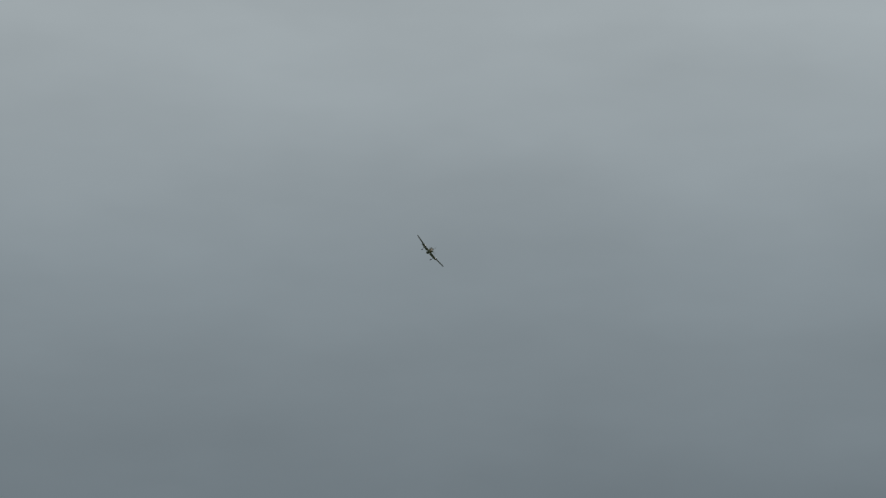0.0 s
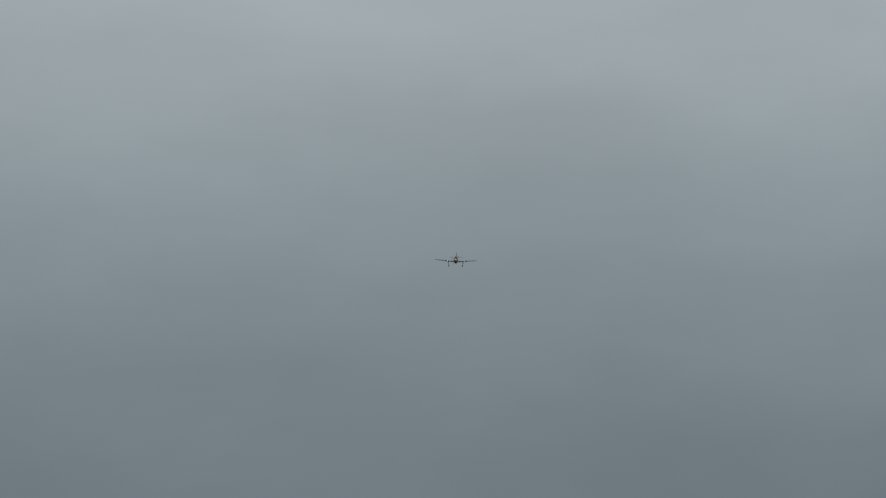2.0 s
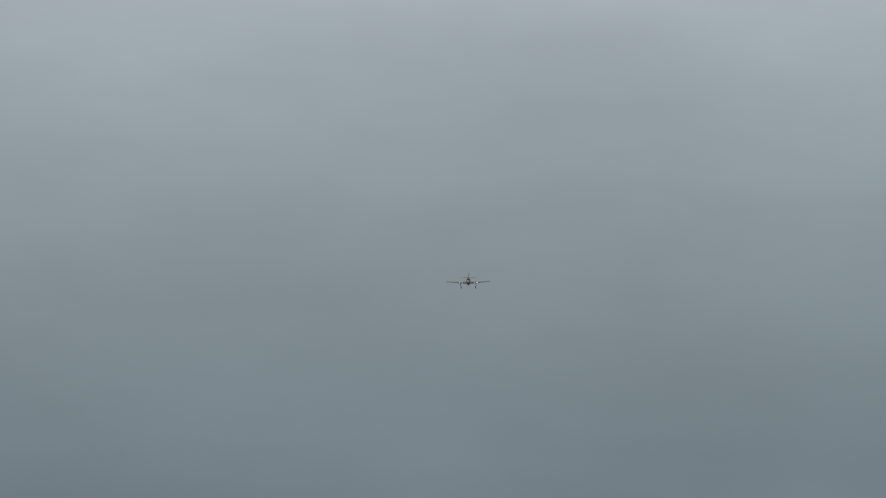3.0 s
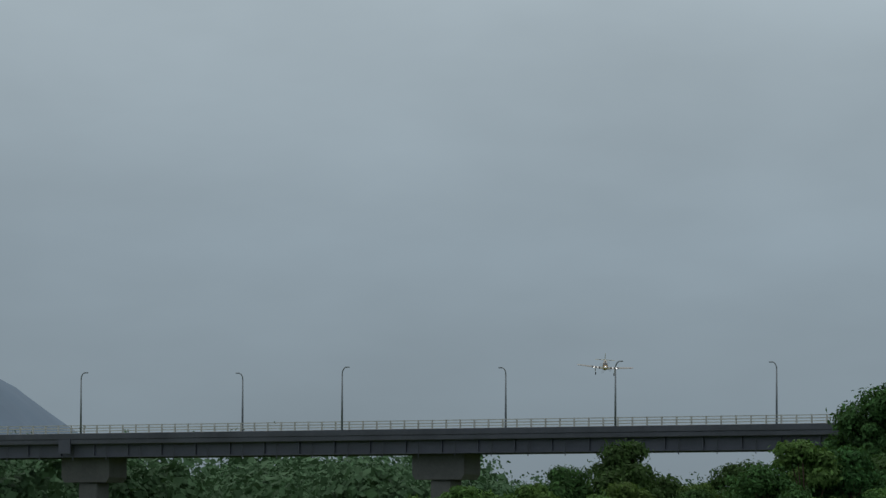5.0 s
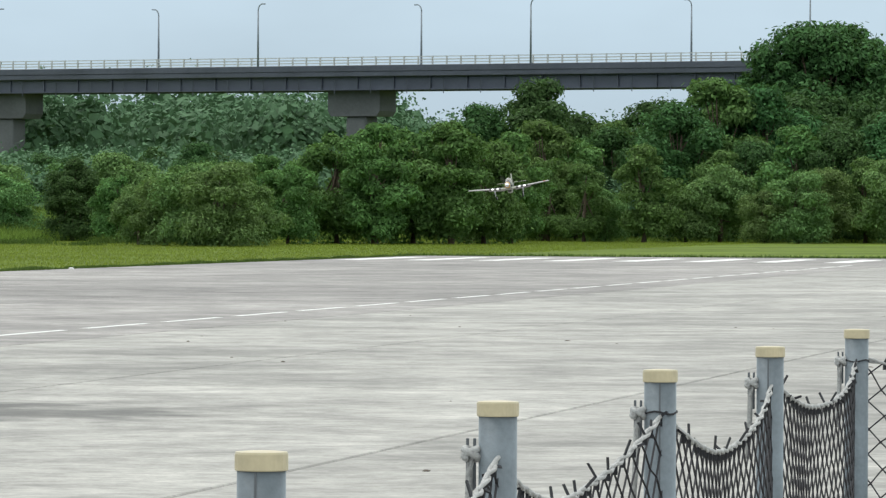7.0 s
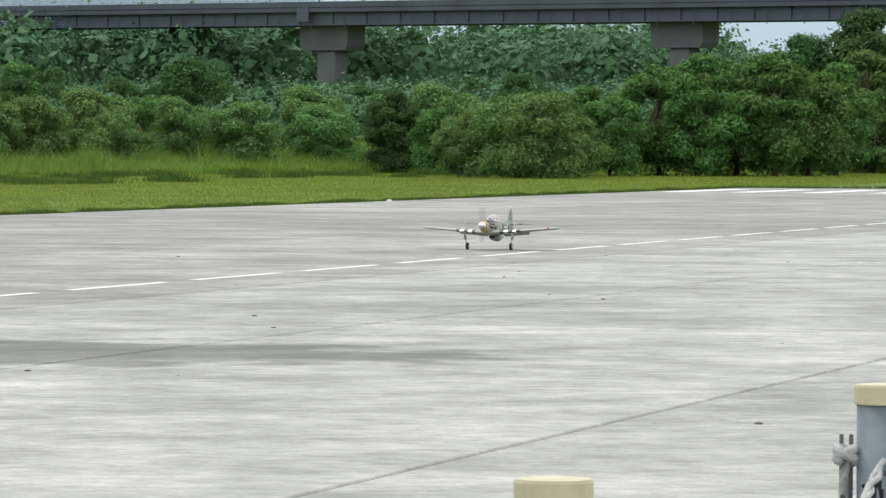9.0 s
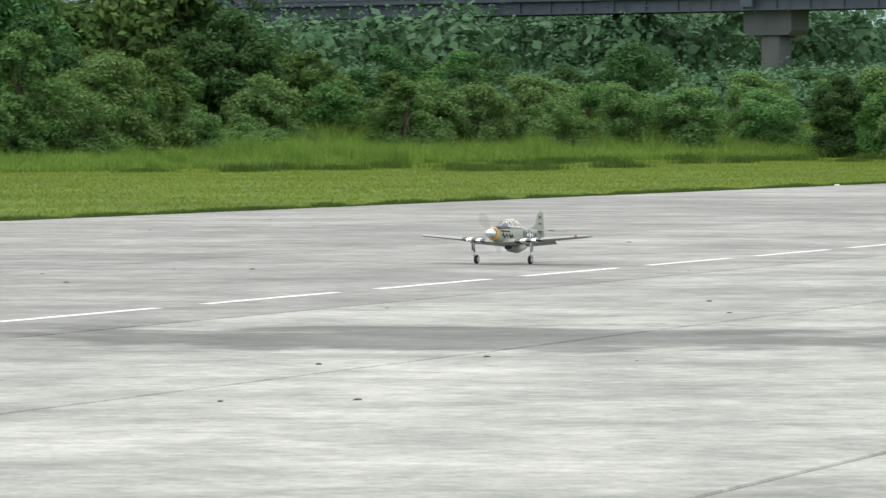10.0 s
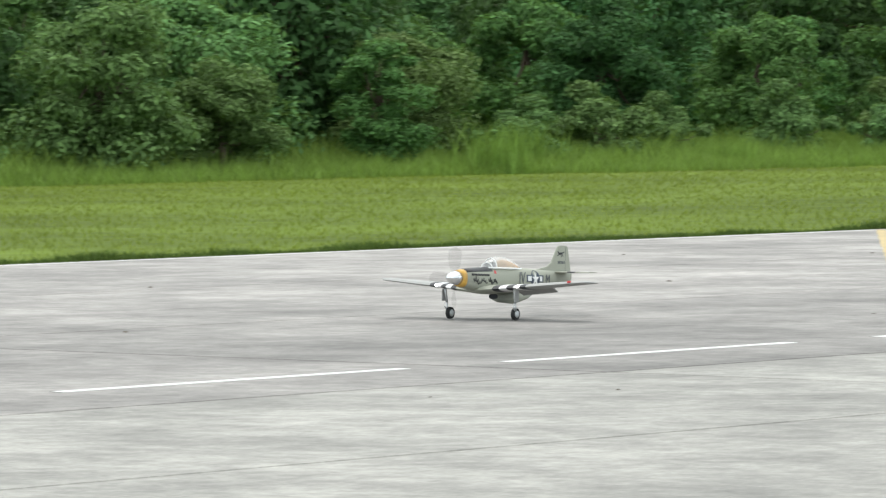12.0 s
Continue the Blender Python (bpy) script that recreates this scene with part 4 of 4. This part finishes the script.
        part("leg_door", bm, SILVER, leg)
        wheel = new("wheel")
        wheel.parent = plane
        wheel.matrix_basis = pose(s * 0.362, 0.07, 0.056)
        bm = bmesh.new()
        prof = [(-0.019, 0.034), (-0.021, 0.044), (-0.014, 0.054), (0, 0.0565), (0.014, 0.054), (0.021, 0.044), (0.019, 0.034)]
        loft(bm, [[(x, r * math.cos(k * math.tau / 24), r * math.sin(k * math.tau / 24)) for k in range(24)] for x, r in prof])
        part("tyre", bm, RUBBER, wheel, "black rubber tyre", smooth=True)
        bm = bmesh.new()
        loft(bm, [[(x, r * math.cos(k * math.tau / 16), r * math.sin(k * math.tau / 16)) for k in range(16)] for x, r in ((-0.022, 0.02), (-0.020, 0.033), (0.020, 0.033), (0.022, 0.02))])
        part("rim", bm, LEG, wheel, "silver wheel rim", smooth=True)
        # tail plane
        bm = loft(bmesh.new(), [airfoil(s * x, -1.03 - 0.06 * x, 0.23 - 0.16 * x, 0.455, 0.09) for x in (0.0, 0.15, 0.3, 0.40)] )
        tailplane = part("tailplane", bm, SKIN, plane)
        bm = bmesh.new()
        loft(bm, [airfoil(s * x, -1.025 - 0.06 * x, 0.235 - 0.16 * x, 0.455, 0.105) for x in (0.17, 0.25)])
        part("tail_band", bm, BLACK, tailplane, "black band")
    # fin with its long fillet
    bm = bmesh.new()
    out = [(-0.78, 0.475), (-0.95, 0.505), (-1.03, 0.55), (-1.10, 0.66), (-1.125, 0.695), (-1.15, 0.705), (-1.26, 0.705), (-1.285, 0.69), (-1.335, 0.50), (-1.345, 0.42), (-1.20, 0.40), (-0.9, 0.42)]
    loft(bm, [[(x, y * 1.0, z) for y, z in out] for x in (-0.011, 0.011)])
    bmesh.ops.bevel(bm, geom=list(bm.edges), offset=0.005, segments=2, affect="EDGES")
    fin = part("fin", bm, SKIN, plane)
    bm = bmesh.new()
    box(bm, (-0.0118, -1.245, 0.43), (0.0118, -1.2425, 0.69))
    part("rudder_gap", bm, SEAM, fin)
    # running-horse shape on the fin: plain slanted bars
    for s in (-1, 1):
        bm = bmesh.new()
        for y0, z0, y1, z1, w in ((-1.13, 0.628, -1.19, 0.632, 0.012), (-1.19, 0.635, -1.225, 0.645, 0.005), (-1.14, 0.625, -1.115, 0.648, 0.008), (-1.135, 0.622, -1.11, 0.606, 0.004), (-1.185, 0.625, -1.205, 0.602, 0.004), (-1.17, 0.622, -1.18, 0.598, 0.004)):
            tube(bm, [(s * 0.0122, y0, z0), (s * 0.0122, y1, z1)], w, 6)
        for v in bm.verts:
            v.co.x = s * 0.0122 + (v.co.x - s * 0.0122) * 0.12
        part("tail_emblem", bm, BLACK, fin, "black emblem on the fin")
        bm = bmesh.new()
        for k in range(5):
            box(bm, (s * 0.0125 - 0.001, -1.135 - k * 0.024, 0.535), (s * 0.0125 + 0.001, -1.135 - k * 0.024 + 0.014, 0.56))
        part("tail_number", bm, SEAM, fin, "dark tail number bars")
    # canopy, frame, seat
    def bubble(f=1.0):
        rings = []
        for y, w, h in ((0.055, 0.045, 0.005), (0.02, 0.060, 0.045), (-0.04, 0.070, 0.085), (-0.12, 0.076, 0.105), (-0.22, 0.076, 0.105), (-0.33, 0.068, 0.085), (-0.43, 0.050, 0.05), (-0.5, 0.025, 0.012)):
            rings.append([(w * f * math.cos(a), y, 0.474 + h * f * math.sin(a)) for a in np.linspace(0, math.pi, 15)])
        return rings
    canopy = part("canopy", loft(bmesh.new(), bubble()), GLASS, plane, "clear bubble canopy", smooth=True)
    bm = bmesh.new()
    for idx, rad in ((2, 0.006), (1, 0.005)):
        tube(bm, [Vector(p) * 1.0 for p in bubble(1.005)[idx]], rad, 6)
    for s in (0, -1):
        tube(bm, [r[s] for r in bubble(1.01)], 0.009, 6)
    part("canopy_frame", bm, WHITE, canopy, "white canopy frame")
    bm = bmesh.new()
    box(bm, (-0.04, -0.22, 0.46), (0.04, -0.185, 0.545), bevel=0.012)
    loft(bm, [[(0.8 * x, y, 0.474 + 0.74 * (z - 0.474)) for x, y, z in ring] for ring in bubble()[4:]])
    part("cockpit_seat", bm, SEAT_TAN, plane, "tan seat and rear deck")
    bm = bmesh.new()
    box(bm, (-0.05, -0.05, 0.47), (0.05, 0.0, 0.525), bevel=0.01)
    part("instrument_panel", bm, BLACK, plane)
    # markings on both sides of the body
    def on_side(s, y, z):
        zc, hw, hh = body_at(y)
        k = min(0.98, abs((z - zc) / hh))
        return s * (hw * (1 - k ** 2.3) ** (1 / 2.3) + 0.0035)

    def patch(name, s, outline, mat, label, lift=0.0):
        vs = [(on_side(s, y, z) + s * lift, y, z) for y, z in outline]
        cy, cz = sum(p[0] for p in outline) / len(outline), sum(p[1] for p in outline) / len(outline)
        vs.append((on_side(s, cy, cz) + s * lift, cy, cz))
        m = len(outline)
        ob = quick(name, vs, [(i, (i + 1) % m, m) for i in range(m)], mat, body)
        tagged(ob, label)
        ob.modifiers.new("thick", "SOLIDIFY").thickness = 0.0015
        return ob

    for s in (-1, 1):
        cy, cz, r = -0.66, 0.385, 0.080
        patch("insignia_disc", s, [(cy + r * math.cos(a), cz + r * math.sin(a)) for a in np.linspace(0, math.tau, 25)[:-1]], NAVY, "dark blue round insignia")
        for q in (-1, 1):
            patch("bar_border", s, [(cy + q * 0.06, cz - 0.03), (cy + q * 0.152, cz - 0.03), (cy + q * 0.152, cz + 0.036), (cy + q * 0.06, cz + 0.036)], NAVY, "dark blue border of the insignia bar")
        patch("insignia_bar", s, [(cy + 0.07, cz - 0.02), (cy + 0.135, cz - 0.02), (cy + 0.135, cz + 0.025), (cy + 0.07, cz + 0.025)], WHITE, "white insignia bar", 0.001)
        patch("insignia_bar", s, [(cy - 0.07, cz - 0.02), (cy - 0.125, cz - 0.02), (cy - 0.125, cz + 0.025), (cy - 0.07, cz + 0.025)], WHITE, "white insignia bar", 0.001)
        star = []
        for k in range(10):
            q = math.pi / 2 + k * math.pi / 5
            rr = 0.064 if k % 2 == 0 else 0.025
            star.append((cy + rr * math.cos(q), cz + rr * math.sin(q)))
        patch("insignia_star", s, star, WHITE, "white five-pointed star", 0.002)
        # name in unreadable script: one running stroke a word
        for start, stop, high in ((0.335, 0.14, 0.042), (0.11, -0.02, 0.036)):
            m = 46
            line = []
            for q in np.linspace(0, 1, m):
                y = start + (stop - start) * q + 0.007 * math.sin(q * 42)
                z = 0.352 + high * (0.5 * math.cos(q * 42) + 0.5 * math.sin(q * 11)) * (1 - 0.5 * q)
                line.append((on_side(s, y, z) - s * 0.001, y, z))
            part("name_stroke", tube(bmesh.new(), line, 0.0048, 5), BLACK, body, "black running script")
        patch("nose_emblem", s, [(0.02, 0.425), (-0.015, 0.42), (-0.02, 0.445), (0.0, 0.455)], RED, "small red emblem")
        # letters of the squadron code
        for word, y, size in (("IV", -0.425, 0.125), ("M", -0.885, 0.105)):
            cu = bpy.data.curves.new("code_letter", "FONT")
            cu.body, cu.size, cu.extrude, cu.align_x = word, size * 1.25, 0.001, "CENTER"
            cu.materials.append(SEAM)
            ob = new("code_letter", cu)
            ob.parent = body
            zc, hw, hh = body_at(y + 0.05)
            ob.matrix_basis = pose(s * (hw + 0.002), y, 0.338, 90, 0, 90 * s) @ Matrix.Diagonal((0.75, 1, 1, 1))
            tagged(ob, "dark squadron code letters")
    return plane, prop


PLANE, PROP = build_plane()


# ---------------------------------------------------------------- bird
def build_bird():
    bird = new("bird")
    tagged(bird, "small dark bird in flight", "bird")
    bm = loft(bmesh.new(), [[(r * math.cos(k * math.tau / 10), y, r * 0.9 * math.sin(k * math.tau / 10)) for k in range(10)] for y, r in ((0.1, 0.004), (0.08, 0.018), (0.04, 0.026), (-0.03, 0.024), (-0.08, 0.012), (-0.13, 0.008))])
    part("body", bm, FEATHER, bird, smooth=True)
    wings = []
    for s in (-1, 1):
        bm = bmesh.new()
        out = [(0.0, 0.045), (0.08, 0.06), (0.17, 0.02), (0.15, -0.01), (0.06, -0.03), (0.0, -0.03)]
        loft(bm, [[(s * x, y, z + x * 0.25) for x, y in out] for z in (-0.004, 0.004)])
        wings.append(part("wing", bm, FEATHER, bird))
    return bird


BIRD = build_bird()
BIRD.scale = (0.45, 0.45, 0.45)


# ---------------------------------------------------------------- litter on the concrete
def build_litter():
    rng = random.Random(3)
    for k in range(90):
        ob_bm = bmesh.new()
        n = rng.randint(5, 8)
        r = rng.uniform(0.015, 0.045)
        rings = [[(r * q * math.cos(i * math.tau / n) * rng.uniform(0.7, 1.2), r * q * 0.6 * math.sin(i * math.tau / n) * rng.uniform(0.7, 1.2), z) for i in range(n)] for q, z in ((1, 0.0), (0.85, r * 0.18), (0.3, r * 0.3))]
        loft(ob_bm, rings)
        ob = part("dead_leaf", ob_bm, DEBRIS)
        tagged(ob, "dry brown leaf scrap lying on the concrete", "leaf", "leaf litter on the runway")
        p = rw(rng.uniform(2, 36), rng.uniform(16, 95), 0.0)
        ob.matrix_basis = pose(p.x, p.y, 0.0, 0, 0, rng.uniform(0, 360))
    ob_bm = bmesh.new()
    loft(ob_bm, [[(q * 0.08 * math.cos(i * math.tau / 9) * (1 + 0.2 * math.sin(i * 2)), q * 0.06 * math.sin(i * math.tau / 9), z) for i in range(9)] for q, z in ((1, 0), (0.9, 0.035), (0.4, 0.05))])
    ob = part("pale_stone", ob_bm, PAINT_WHITE)
    tagged(ob, "pale stone lying at the edge of the grass", "stone")
    ob.matrix_basis = pose(*rw(39.4, 148.0, 0.0))


build_litter()


# ---------------------------------------------------------------- what moves
def motions():
    # seconds, place of the wheels' foot, nose up, right wing down, heading
    flight = [
        (0.0, -2.62, 274.16, 43.41, -8, -49, 190),
        (0.5, -0.31, 272.33, 42.82, -8, -33, 186),
        (1.0, 1.84, 270.50, 42.24, -8, -14, 183),
        (1.5, -0.46, 269.77, 40.48, -9, -11, 181),
        (2.0, -3.69, 268.12, 38.10, -10, -2, 180),
        (2.5, -5.36, 264.56, 35.38, -11, 0, 180),
        (2.7, -5.10, 260.85, 34.05, -11, 0, 180),
        (4.3, 2.88, 224.72, 17.60, -15, 6, 181),
        (4.5, 3.42, 220.07, 15.30, -15, 5, 181),
        (5.0, 4.08, 203.24, 9.69, -10, -3.5, 180),
        (5.5, 4.47, 182.59, 5.56, -5, 2, 179),
        (6.0, 4.69, 165.26, 3.23, -2, 6, 178),
        (6.5, 4.25, 151.26, 2.40, 0, 8, 177),
        (6.7, 3.80, 146.59, 2.34, 0, 8, 176),
        (8.3, -1.05, 109.90, 0.27, 3, 4, 170),
        (8.5, -1.57, 103.88, 0.10, 3, 3, 170),
        (8.8, -2.55, 93.40, 0.01, 3, 1, 168.5),
        (9.0, -3.28, 86.45, 0.0, 3, 0, 168),
        (9.5, -5.50, 77.30, 0.0, 3, 0, 166.5),
        (10.0, -7.76, 68.41, 0.0, 3, 0, 167),
        (10.5, -10.25, 60.06, 0.0, 3, 0, 166.5),
        (11.0, -12.80, 52.08, 0.0, 3, 0, 167),
        (11.5, -15.35, 44.90, 0.0, 3, 0, 169),
        (12.0, -17.09, 37.14, 0.0, 3, 0, 175),
    ]
    walk(PLANE, [(t, pose(x, y, z, 0, 0, head) @ pose(0, 0, 0, nose) @ pose(0, 0, 0, 0, bank)) for t, x, y, z, nose, bank, head in flight])
    walk(PROP, [(k / 30, pose(0, 0.53, 0.375, 0, (k * 67) % 360, 0)) for k in range(361)])
    crossing = [(0.0, -22.69, 91.36, 7.63), (0.9, -5.77, 91.22, 10.27), (1.2, -0.07, 91.14, 11.17), (1.5, 5.57, 91.09, 12.05), (1.7, 9.27, 91.09, 12.60), (12.0, 202.94, 89.44, 42.72)]
    walk(BIRD, [(t, pose(x, y, z, 8, 0, -88)) for t, x, y, z in crossing])


motions()
